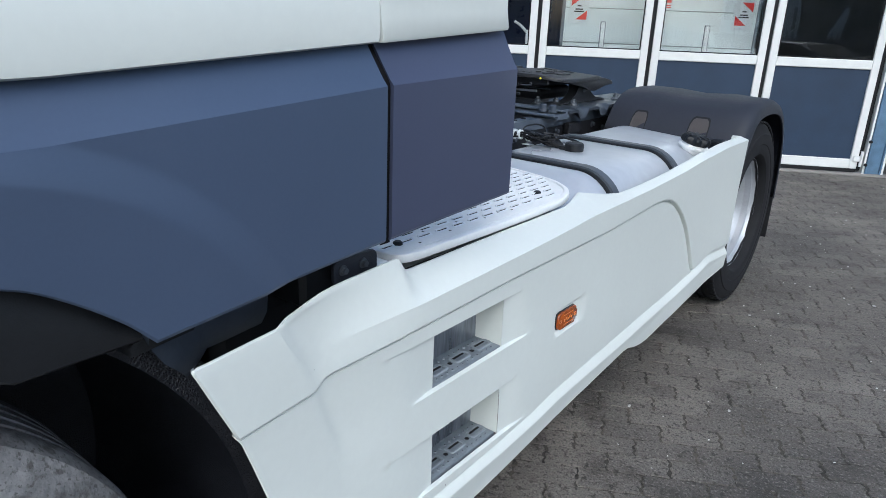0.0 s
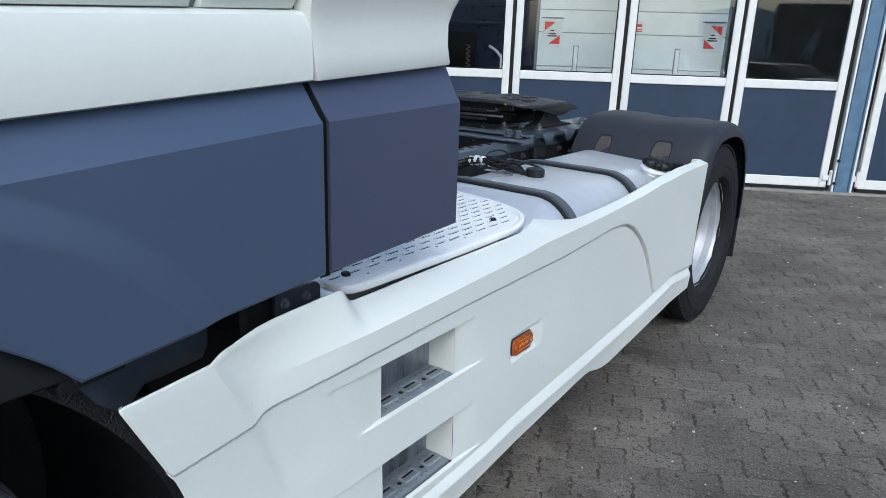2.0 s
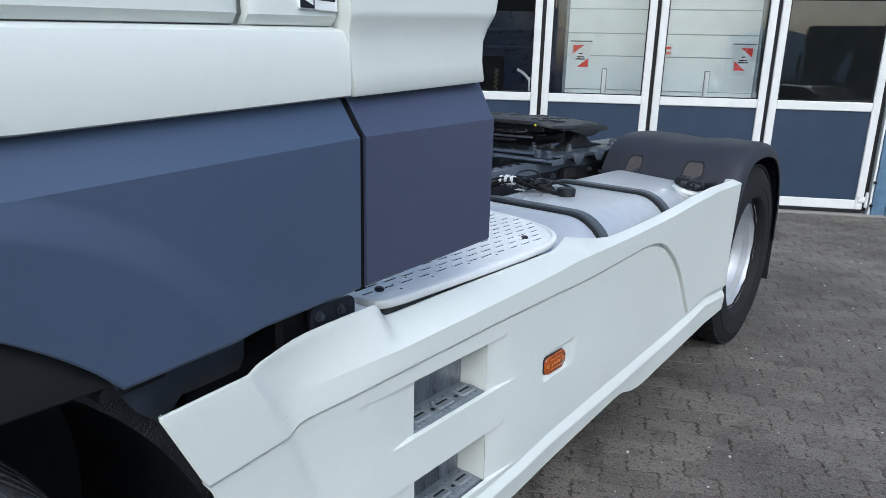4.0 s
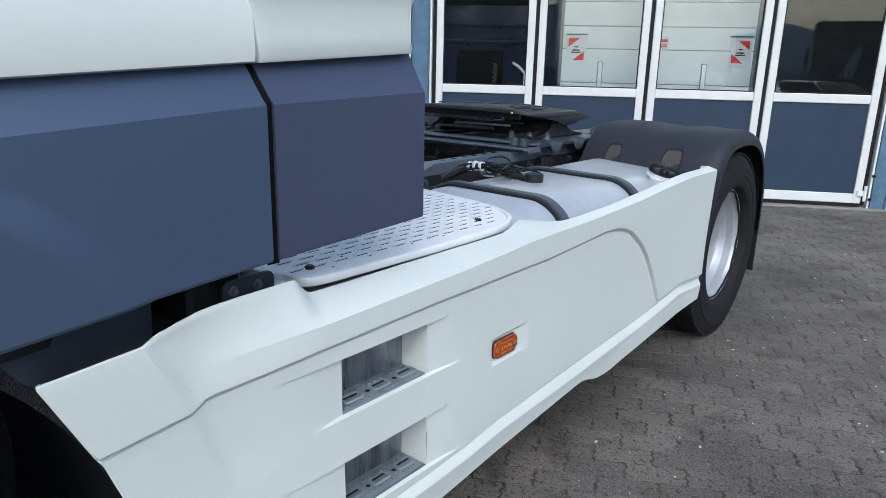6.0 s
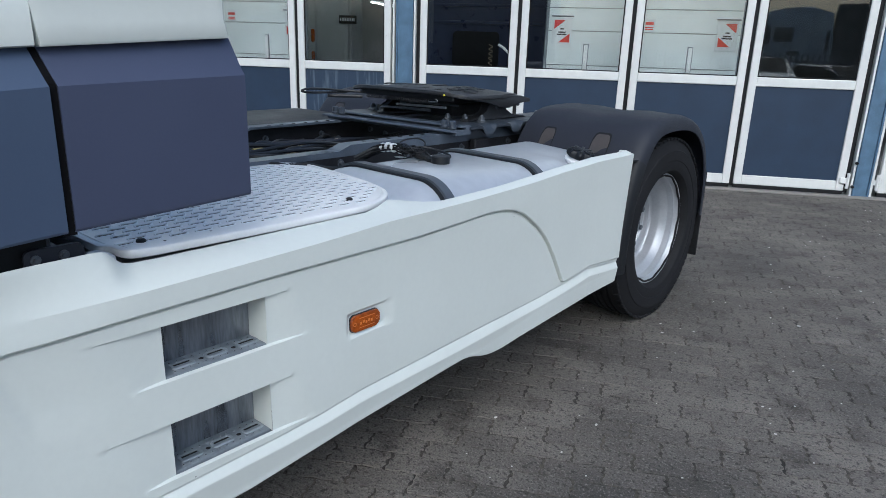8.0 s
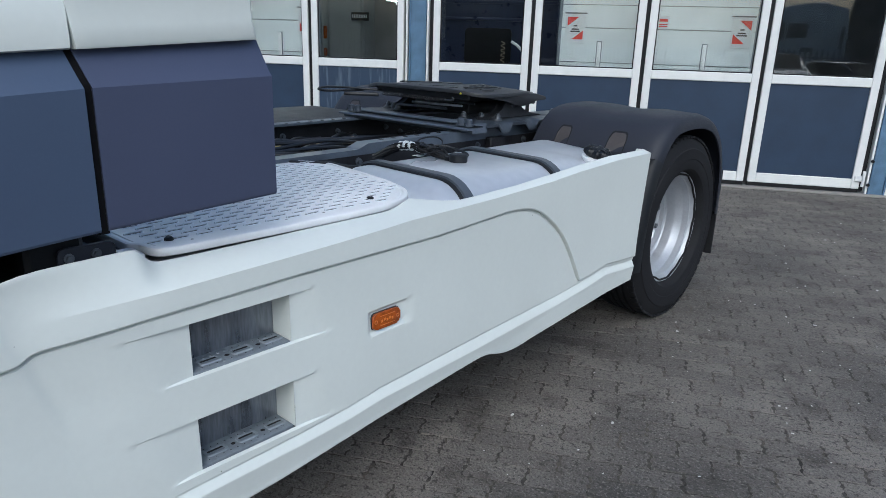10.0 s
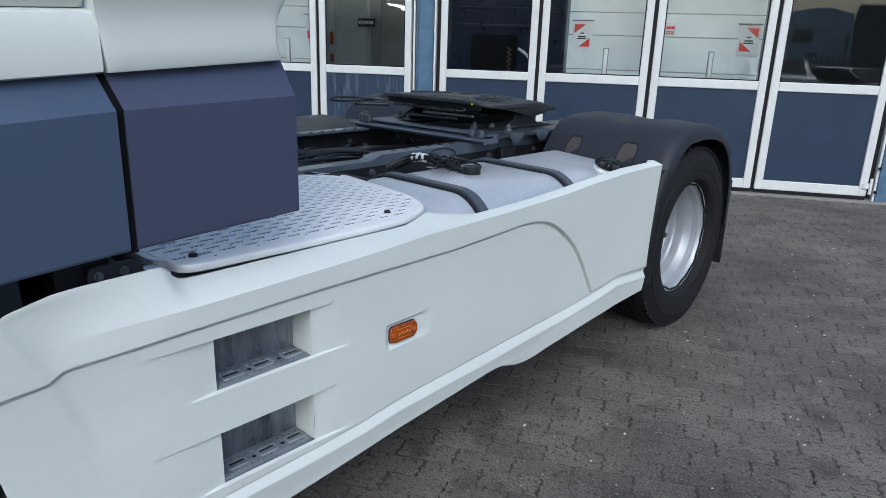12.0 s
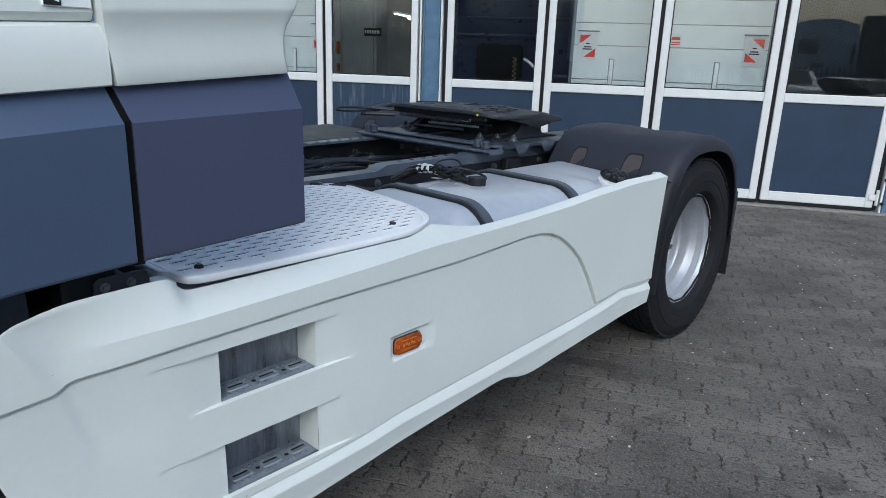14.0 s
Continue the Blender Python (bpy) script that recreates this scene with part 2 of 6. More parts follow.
def add_prism(bm, outline, axis, a, b, bevel=0.0):
    """A closed outline in the two other axes, drawn out along one axis from a to b."""
    def at(p, v):
        return {"x": (v, p[0], p[1]), "y": (p[0], v, p[1]), "z": (p[0], p[1], v)}[axis]
    v0, v1 = [bm.verts.new(at(p, a)) for p in outline], [bm.verts.new(at(p, b)) for p in outline]
    n = len(outline)
    fs = [bm.faces.new(v0), bm.faces.new(list(reversed(v1)))]
    rim = [e for f in fs for e in f.edges]
    for i in range(n):
        bm.faces.new([v0[i], v1[i], v1[(i + 1) % n], v0[(i + 1) % n]])
    if bevel:
        bmesh.ops.bevel(bm, geom=rim, offset=bevel, segments=2, affect="EDGES", profile=0.5)
    return bm


def prism(outline, axis, a, b, bevel=0.0):
    return add_prism(bmesh.new(), outline, axis, a, b, bevel)


def add_lathe(bm, profile, centre, axis="x", n=48, start=0.0, sweep=360.0):
    """Turns (along, radius) pairs about an axis through centre."""
    c = Vector(centre)
    rings = []
    closed = sweep >= 360
    steps = n if closed else n + 1
    for k in range(steps):
        a = radians(start + sweep * k / n)
        ca_, sa_ = math.cos(a), math.sin(a)
        ring = []
        for u, r in profile:
            p = {"x": (u, r * ca_, r * sa_), "y": (r * ca_, u, r * sa_), "z": (r * ca_, r * sa_, u)}[axis]
            ring.append(bm.verts.new(c + Vector(p)))
        rings.append(ring)
    for k in range(n):
        a_, b_ = rings[k], rings[(k + 1) % steps]
        for i in range(len(profile) - 1):
            bm.faces.new([a_[i], b_[i], b_[i + 1], a_[i + 1]])
    bmesh.ops.remove_doubles(bm, verts=[v for r in rings for v in r], dist=1e-5)
    return bm


def lathe(profile, centre, axis="x", n=48, start=0.0, sweep=360.0):
    return add_lathe(bmesh.new(), profile, centre, axis, n, start, sweep)


def add_tube(bm, points, radius, n=8, smooth_steps=6):
    """A round rod along a line of points, smoothed by a Catmull-Rom spline."""
    pts = [Vector(p) for p in points]
    line = []
    ext = [2 * pts[0] - pts[1]] + pts + [2 * pts[-1] - pts[-2]]
    for i in range(1, len(ext) - 2):
        p0, p1, p2, p3 = ext[i - 1:i + 3]
        for k in range(smooth_steps):
            t = k / smooth_steps
            line.append(0.5 * (2 * p1 + (p2 - p0) * t + (2 * p0 - 5 * p1 + 4 * p2 - p3) * t * t + (3 * p1 - p0 - 3 * p2 + p3) * t ** 3))
    line.append(pts[-1])
    rings, up = [], Vector((0.13, 0.21, 0.97)).normalized()
    for i, p in enumerate(line):
        d = (line[min(i + 1, len(line) - 1)] - line[max(i - 1, 0)]).normalized()
        s = d.cross(up)
        s = s.normalized() if s.length > 1e-4 else Vector((1, 0, 0))
        u = s.cross(d)
        up = u
        rings.append([bm.verts.new(p + radius * (math.cos(2 * math.pi * k / n) * s + math.sin(2 * math.pi * k / n) * u)) for k in range(n)])
    for a_, b_ in zip(rings, rings[1:]):
        for k in range(n):
            bm.faces.new([a_[k], a_[(k + 1) % n], b_[(k + 1) % n], b_[k]])
    bm.faces.new(list(reversed(rings[0])))
    bm.faces.new(rings[-1])
    return bm


def tube(points, radius, n=8, steps=6):
    return add_tube(bmesh.new(), points, radius, n, steps)


def add_sheet(bm, grid, closed=False):
    """Faces over a grid of points (None leaves a hole)."""
    vs = [[bm.verts.new(p) if p is not None else None for p in row] for row in grid]
    for r0, r1 in zip(vs, vs[1:]):
        for i in range(len(r0) - 1):
            q = (r0[i], r0[i + 1], r1[i + 1], r1[i])
            if all(q):
                bm.faces.new(q)
    return vs


def add_bolt(bm, at, axis, r=0.012, h=0.012):
    """A hexagon head with its washer."""
    c = Vector(at)
    for rad, a, b, n in ((r * 1.5, 0, h * 0.25, 12), (r, h * 0.25, h, 6)):
        outline = [(rad * math.cos(2 * math.pi * k / n), rad * math.sin(2 * math.pi * k / n)) for k in range(n)]
        i = "xyz".index(axis)
        o = [p for k, p in enumerate(c) if k != i]
        add_prism(bm, [(o[0] + p[0], o[1] + p[1]) for p in outline], axis, c[i] + a, c[i] + b)
    return bm


def table(pairs):
    xs, ys = zip(*pairs)
    return lambda v: float(np.interp(v, xs, ys))


def curve_table(pairs):
    """Like table, but bent smoothly through the points."""
    xs, ys = zip(*pairs)
    n = len(xs)
    slope = [(ys[min(i + 1, n - 1)] - ys[max(i - 1, 0)]) / (xs[min(i + 1, n - 1)] - xs[max(i - 1, 0)]) for i in range(n)]

    def at(v):
        i = min(max(int(np.searchsorted(xs, v)) - 1, 0), n - 2)
        h = xs[i + 1] - xs[i]
        t = min(1.0, max(0.0, (v - xs[i]) / h))
        return float((1 + 2 * t) * (1 - t) ** 2 * ys[i] + t * (1 - t) ** 2 * h * slope[i] + t * t * (3 - 2 * t) * ys[i + 1] + t * t * (t - 1) * h * slope[i + 1])
    return at


def smoothstep(a, b, v):
    t = min(1.0, max(0.0, (v - a) / (b - a)))
    return t * t * (3 - 2 * t)


def rounded(x0, y0, x1, y1, r, n=5):
    out = []
    for cx, cy, a in ((x1 - r, y1 - r, 0), (x0 + r, y1 - r, 90), (x0 + r, y0 + r, 180), (x1 - r, y0 + r, 270)):
        for k in range(n + 1):
            t = radians(a + 90 * k / n)
            out.append((cx + r * math.cos(t), cy + r * math.sin(t)))
    return out


# ---- ground ----
def build_ground():
    bm = bmesh.new()
    vs = [bm.verts.new(p) for p in ((-400, -400, -0.0036), (400, -400, -0.0036), (400, 400, -0.0036), (-400, 400, -0.0036))]
    bm.faces.new(vs)
    g = mesh_object("ground", bm, JOINT)
    return tagged(g, "sandy ground between and beyond the paving blocks", "ground", kind="structure")


ground = build_ground()

# paving blocks lie in courses along the hall front, half a block offset from course to course
LONG, COURSE = 0.208, 0.104


def paver_mesh(seed):
    """One block: toothed ends, worn rounded edges, a dished or tilted top."""
    rnd = random.Random(seed)
    bm = bmesh.new()
    hl, hw = LONG / 2 - 0.0042, COURSE / 2 - 0.0012
    teeth = [(-1.0, 0.001), (-0.72, -0.006), (-0.36, -0.007), (-0.16, 0.003), (0.16, 0.004), (0.34, -0.002), (0.66, 0.006), (1.0, 0.002)]
    right = [(hl + t, v * hw) for v, t in teeth]
    left = [(-hl + t, v * hw) for v, t in reversed(teeth)]
    # the long sides swing to and fro, so that the course joints are not ruled lines
    swing = ((0.74, 0.0022), (0.42, -0.0030), (0.10, 0.0018), (-0.26, -0.0028), (-0.62, 0.0020))
    top_edge = [(hl * f, hw + d - 0.0012) for f, d in swing]
    bot_edge = [(-hl * f, -hw + d + 0.0012) for f, d in swing]
    out = right + top_edge + left + bot_edge
    out = [(x + rnd.uniform(-0.0022, 0.0022), y + rnd.uniform(-0.0016, 0.0016)) for x, y in out]
    tx, ty, dz = rnd.uniform(-0.012, 0.012), rnd.uniform(-0.012, 0.012), rnd.uniform(-0.0013, 0.0012)
    def ring(f, z):
        return [bm.verts.new((x * (1 - f / hl), y * (1 - 0.45 * f / hw), z + x * tx + y * ty + dz)) for x, y in out]
    rings = [ring(0.0, -0.014), ring(0.0003, -0.005), ring(0.0016, -0.0012), ring(0.0045, 0.0)]
    n = len(out)
    for a, b in zip(rings, rings[1:]):
        for i in range(n):
            bm.faces.new([a[i], a[(i + 1) % n], b[(i + 1) % n], b[i]])
    bm.faces.new(rings[-1])
    me = bpy.data.meshes.new("paver")
    bm.to_mesh(me)
    bm.free()
    me.materials.append(PAVER)
    return me


def build_paving():
    shapes = [paver_mesh(k) for k in range(24)]
    rnd = random.Random(5)
    lay = tagged(new("pavement"), "worn grey-brown toothed concrete paving blocks in courses", "paving", kind="structure")
    verts, faces, base = [], [], 0
    data = []
    for me in shapes:
        co = np.empty(len(me.vertices) * 3)
        me.vertices.foreach_get("co", co)
        data.append((co.reshape(-1, 3), [tuple(p.vertices) for p in me.polygons]))
    c, s = math.cos(FRONT_ANGLE), math.sin(FRONT_ANGLE)
    front_n = 8.42 * c - 0.165
    single = 0
    r0, r1 = int(-4.0 / COURSE), int(front_n / COURSE)
    for r in range(r0, r1):
        n = 1.482 + (r - 14) * COURSE
        if n > front_n - 0.05:
            continue
        for q in range(-40, 60):
            d = 1.855 + LONG * (q + 0.5 + 0.5 * (r % 2))
            x, y = c * d - s * n, s * d + c * n
            if not (-7.5 < x < 6.5 and -2.5 < y < 11.5):
                continue
            k = rnd.randrange(24)
            turn = rnd.choice((0, 180)) + rnd.uniform(-0.5, 0.5)
            jx, jy = rnd.uniform(-0.0012, 0.0012), rnd.uniform(-0.0008, 0.0008)
            if single < 300 and 1.15 < x < 2.75 and 2.35 < y < 6.1:
                ob = new("paver", shapes[k])
                ob.matrix_world = pose(x + jx, y + jy, 0, 0, 0, math.degrees(FRONT_ANGLE) + turn)
                ob.parent = lay
                single += 1
                continue
            a = FRONT_ANGLE + radians(turn)
            ca_, sa_ = math.cos(a), math.sin(a)
            co, fs = data[k]
            verts.append(np.column_stack((x + jx + ca_ * co[:, 0] - sa_ * co[:, 1], y + jy + sa_ * co[:, 0] + ca_ * co[:, 1], co[:, 2])))
            faces += [tuple(v + base for v in f) for f in fs]
            base += len(co)
    me = bpy.data.meshes.new("pavers")
    me.from_pydata(np.concatenate(verts).tolist(), [], faces)
    me.materials.append(PAVER)
    ob = new("pavers", me)
    ob.parent = lay
    tagged(ob, kind="stuff")
    return lay


FRONT_ANGLE = math.atan(0.5612)

# ---- the hall front: its plane, turned against the truck ----
FRONT_TURN = math.atan(0.5612)
FRONT = Matrix.Translation((0, 8.42, 0)) @ Matrix.Rotation(FRONT_TURN, 4, "Z")
# inside FRONT: x along the front, -y towards the yard, +y into the hall


def on_front(ob):
    ob.matrix_world = FRONT
    return ob


def build_door_leaf(name, s0, s1, hinge_side):
    """One leaf of the folding gate: white frame, blue panel below, window above."""
    leaf = on_front(empty(name, (0, 0, 0), "white framed folding gate leaf with blue panel and window", "gate door", kind="structure"))
    st, zb, zt = 0.077, 0.05, 2.98
    for a, b in ((s0, s0 + st), (s1 - st, s1)):
        part("stile", box((a, -0.03, zb), (b, 0.03, zt), 0.006), FRAME, leaf)
    for a, b in ((zb, 0.15), (1.073, 1.165), (2.165, 2.26), (zt - 0.09, zt)):
        part("rail", box((s0 + st, -0.028, a), (s1 - st, 0.028, b), 0.006), FRAME, leaf)
    part("panel", box((s0 + st, -0.010, 0.15), (s1 - st, 0.012, 1.073), 0.002), STAINED if abs(s0 + 4.763) < 0.01 else PANEL, leaf, "blue-grey sheet panel with pale runs" if abs(s0 + 4.763) < 0.01 else "blue-grey sheet panel")
    pane_frame = bmesh.new()
    for z0, z1 in ((1.165, 2.165), (2.26, zt - 0.09)):
        g = part("pane", box((s0 + st, -0.003, z0), (s1 - st, 0.003, z1), 0), GLASS, leaf, "clear window pane")
        g.visible_shadow = False
        for a, b, c, d in ((s0 + st, s0 + st + 0.012, z0, z1), (s1 - st - 0.012, s1 - st, z0, z1), (s0 + st, s1 - st, z0, z0 + 0.012), (s0 + st, s1 - st, z1 - 0.012, z1)):
            add_box(pane_frame, (a, -0.012, c), (b, -0.0035, d), 0)
    part("glazing_seal", pane_frame, SEAL, leaf)
    add = bmesh.new()
    add_box(add, (s0 + 0.002, -0.02, 0.012), (s1 - 0.002, 0.02, zb + 0.002), 0.003)
    part("bottom_brush", add, SEAL, leaf)
    if hinge_side:
        x = s1 if hinge_side > 0 else s0
        h = bmesh.new()
        add_box(h, (x - 0.055, -0.048, 0.13), (x + 0.02, -0.031, 0.19), 0.004)
        add_lathe(h, [(0.08, 0), (0.08, 0.016), (0.24, 0.016), (0.24, 0)], (x + hinge_side * 0.022, -0.045, 0), "z", 12)
        part("hinge", h, FRAME, leaf, "white painted gate hinge")
    return leaf


LEAVES = [(-3.305, -2.226, -1), (-2.184, -1.036, 0), (-0.994, 0.154, 0), (0.194, 1.278, 1), (1.600, 2.686, -1), (2.728, 3.846, 0), (3.888, 5.006, 0), (-4.763, -3.646, 1), (-5.953, -4.803, 0), (-7.143, -5.993, 0)]
for i, (a, b, h) in enumerate(LEAVES):
    build_door_leaf("door_%d" % (i + 1), a, b, h)


def build_gap_seal(s):
    ob = on_front(mesh_object("trim", box((s - 0.024, -0.004, 0.03), (s + 0.024, 0.024, 2.98), 0.003), SEAL, 30))
    tagged(ob, "black rubber seal between the gate leaves", "seal", kind="structure")


for s_ in (-2.205, -1.015, 0.174, 2.707, 3.867, -4.783, -5.973, -3.325, 1.300):
    build_gap_seal(s_)


def build_post(s0, s1):
    bm = bmesh.new()
    for a, b, d in ((s0, s0 + 0.018, 0.06), (s1 - 0.018, s1, 0.06)):
        add_box(bm, (a, -d, 0), (b, d, 3.4), 0.003)
    add_box(bm, (s0 + 0.018, -0.045, 0), (s1 - 0.018, 0.045, 3.4), 0.003)
    ob = on_front(mesh_object("wall_post", bm, POST, 30))
    return tagged(ob, "blue painted steel post between the gates", "post", kind="structure")


for a, b in ((-3.575, -3.380), (1.358, 1.518), (-8.4, -7.17), (5.04, 5.3)):
    build_post(a, b)


def build_jamb(s):
    """White upright beside a post."""
    ob = on_front(mesh_object("trim", box((s - 0.011, -0.05, 0.0), (s + 0.011, 0.05, 3.0), 0.003), FRAME, 30))
    tagged(ob, "white upright trim beside the post", "trim", kind="structure")


for s_ in (-3.605, -3.365, 1.343, 1.533):
    build_jamb(s_)


def hall_piece(name, lo, hi, mat, label, cat="wall"):
    ob = on_front(mesh_object(name, box(lo, hi, 0), mat))
    return tagged(ob, label, cat, kind="structure")


hall_piece("wall_front_upper", (-14, -0.08, 3.4), (10, 0.12, 4.3), BOARD, "white clad wall above the gates")
hall_piece("wall_front_lintel", (-8.4, -0.06, 2.99), (5.3, 0.10, 3.4), POST, "blue steel lintel above the gates")
hall_piece("wall_front_west", (-14, -0.06, 0), (-8.4, 0.12, 3.4), BOARD, "white clad wall beside the gates")
hall_piece("wall_front_east", (5.3, -0.06, 0), (10, 0.12, 3.4), BOARD, "white clad wall beside the gates")
hall_piece("wall_back", (-14, 14, 0), (10, 14.2, 4.3), HALL, "dim grey back wall of the workshop")
hall_piece("wall_west", (-14.2, 0.12, 0), (-14, 14, 4.3), HALL, "dim grey side wall of the workshop")
hall_piece("wall_east", (10, 0.12, 0), (10.2, 14, 4.3), HALL, "dim grey side wall of the workshop")
hall_piece("ceiling", (-14.2, -0.1, 4.304), (10.2, 14.2, 4.5), HALL, "dim grey workshop ceiling", "ceiling")
hall_piece("floor", (-14, -0.02, -0.004), (10, 14, 0.006), HALL, "dark concrete workshop floor", "floor")
hall_piece("kerb", (-8.4, -0.16, -0.05), (5.3, -0.025, 0.008), CONCRETE, "concrete sill along the gates", "kerb")

# ---- the tractor unit: x across (0 at its middle), y to the rear ----
truck = empty("tractor_unit", (0, 0, 0), "white tractor unit with slate-grey cab panels, parked on paving", "truck")


# -- cab --
cab = part("cab", box((-1.19, -0.72, 1.04), (1.19, 1.46, 1.42), 0.03, seg=2), BLACK, truck, "white cab with slate-grey lower panels")
part("cab_rear", box((-1.16, 1.40, 1.41), (1.16, 1.455, 3.1), 0.02, seg=2), BLACK, cab, "dark rear wall of the cab")
part("cab_shell", box((-1.205, -0.78, 1.40), (1.205, 1.446, 3.45), 0.10, seg=4), WHITE, cab, "white lacquered cab shell")
part("windscreen", box((-1.08, -0.80, 1.95), (1.08, -0.775, 2.85), 0.02, seg=2), NAVY, cab, "dark windscreen")
part("side_window", box((1.205, -0.50, 1.95), (1.240, 0.85, 2.50), 0.02, seg=2), NAVY, cab, "dark side window")
part("far_lower_panel", box((-1.256, -0.78, 1.03), (-1.192, 1.86, 1.36), 0.02, seg=2), GREY, cab)
part("front_bumper", box((-1.25, -0.86, 0.34), (1.25, -0.70, 1.30), 0.06, seg=3), GREY, cab, "slate-grey front bumper")
part("grille", box((-0.80, -0.875, 0.70), (0.80, -0.85, 1.85), 0.02, seg=2), BLACK, cab)

arch_edge = curve_table([(-0.80, 1.05), (-0.30, 1.02), (0.05, 1.075), (0.30, 1.135), (0.60, 1.160), (0.75, 1.149), (0.885, 1.110), (0.937, 1.080), (0.996, 1.034), (1.034, 0.995)])
sill_edge = curve_table([(1.034, 0.995), (1.25, 1.011), (1.475, 1.026), (1.87, 1.046)])


def low_edge(y):
    return arch_edge(y) if y < 1.034 else sill_edge(y)


crease = table([(-0.8, 1.235), (0.94, 1.256), (1.48, 1.293), (1.86, 1.308)])
top_grey = table([(-0.8, 1.32), (0.94, 1.335), (1.46, 1.372), (1.84, 1.395)])


def grey_panel(name, y0, y1, lean0, lean1, flare):
    """Lower cab panel: upright face, a crease, and a bevel that runs back under the white panel."""
    ys = list(np.linspace(y0, 0.80, 40)) + list(np.arange(0.806, 1.03, 0.006)) + [1.034] + list(np.arange(1.04, y1, 0.006)) + [y1] if flare else list(np.linspace(y0, y1, 30))
    rows_up = 48
    cols = []
    for y in ys:
        zb, zc, zt = low_edge(y), crease(y), top_grey(y)
        col = []
        for k in range(-2, rows_up + 9):
            if k < 0:
                z, x = zb + 0.003, 1.252 - 0.02 * (-k)
            elif k <= rows_up:
                z = zb + (zc - zb) * k / rows_up
                x = 1.256 - (0.003 if k == 0 else 0)
                if flare:
                    # the raised field round the wheel arch, with a sloping rim
                    r = math.hypot(max(0.0, y - 0.798), z - 0.752)
                    t = min(1.0, max(0.0, (0.530 - r) / 0.050))
                    x += 0.0105 * (t + 0.18 * (t * t * (3 - 2 * t) - t))
            else:
                t = (k - rows_up) / 8
                z, x = zc + (zt - zc) * t, 1.256 - 0.034 * t - 0.003 * min(1, t * 6)
            t_up = (z - zc) / 0.08
            y_here = y
            if z > zc:
                e0, e1 = (y - y0) / (y1 - y0), (y1 - y) / (y1 - y0)
                y_here += -lean0 * t_up * (1 - e0) - lean1 * t_up * (1 - e1)
            col.append((x, y_here, z))
        cols.append(col)
    first = [(p[0] - 0.03, p[1] + 0.004, p[2]) for p in cols[0]]
    last = [(p[0] - 0.03, p[1] - 0.004, p[2]) for p in cols[-1]]
    bm = bmesh.new()
    add_sheet(bm, [first] + cols + [last])
    return part(name, bm, GREY if flare else MAUVE, cab, "slate-grey lacquered lower cab panel" if flare else "slate-grey panel with a mauve cast", smooth=22)


grey_panel("door_panel", -0.80, 1.470, 0.0, 0.022, True)
grey_panel("rear_panel", 1.484, 1.862, 0.022, 0.016, False)
gap = bmesh.new()
add_sheet(gap, [[(1.248 - 0.030 * smoothstep(1.29, 1.37, z_), y_ - 0.022 * max(0.0, (z_ - 1.293) / 0.08), z_) for z_ in np.linspace(1.02, 1.37, 30)] for y_ in (1.462, 1.488)])
part("panel_gap_seal", gap, GAPSEAL, cab, "black seal in the panel gap", smooth=None)

white_bottom = table([(-0.8, 1.312), (0.94, 1.322), (1.462, 1.358), (1.84, 1.383)])
white_top = table([(-0.8, 1.43), (0.94, 1.445), (1.44, 1.467)])


def white_door_strip():
    rows = []
    for y in np.linspace(-0.8, 1.458, 60):
        b, t = white_bottom(y), white_top(y)
        rows.append([(1.21, y, b + 0.002), (1.240, y, b + 0.001), (1.247, y, b + 0.004), (1.249, y, b + 0.02), (1.247, y, b + 0.06), (1.244, y, t - 0.018), (1.240, y, t - 0.006), (1.228, y, t), (1.20, y, t + 0.004)])
    end = [(p[0] - 0.008, p[1] + 0.004, p[2]) for p in rows[-1]]
    end2 = [(p[0] - 0.05, p[1] + 0.004, p[2]) for p in rows[-1]]
    bm = bmesh.new()
    add_sheet(bm, rows + [end, end2])
    return part("door_strip", bm, WHITE, cab, "white lacquered door strip", smooth=30)


white_door_strip()


def upper_panel(name, y0, y1, z0, z1):
    bm = bmesh.new()
    rows = []
    for y, inset in ((y0, 0.014), (y0 + 0.004, 0.004), (y0 + 0.012, 0), *((y, 0) for y in np.linspace(y0 + 0.03, y1 - 0.03, 12)), (y1 - 0.012, 0), (y1 - 0.004, 0.004), (y1, 0.014)):
        rise = (y - 0.95) * 0.045
        rows.append([(1.20, y, z0 + rise), (1.222 - inset, y, z0 + 0.002 + rise), (1.234 - inset, y, z0 + 0.016 + rise), (1.232 - inset, y, z0 + 0.06 + rise), (1.215 - inset, y, z1 + rise)])
    add_sheet(bm, rows)
    return part(name, bm, WHITE, cab, "white lacquered upper cab panel", smooth=30)


upper_panel("door_skin", -0.8, 1.262, 1.447, 2.6)
upper_panel("storage_hatch", 1.272, 1.448, 1.446, 2.6)


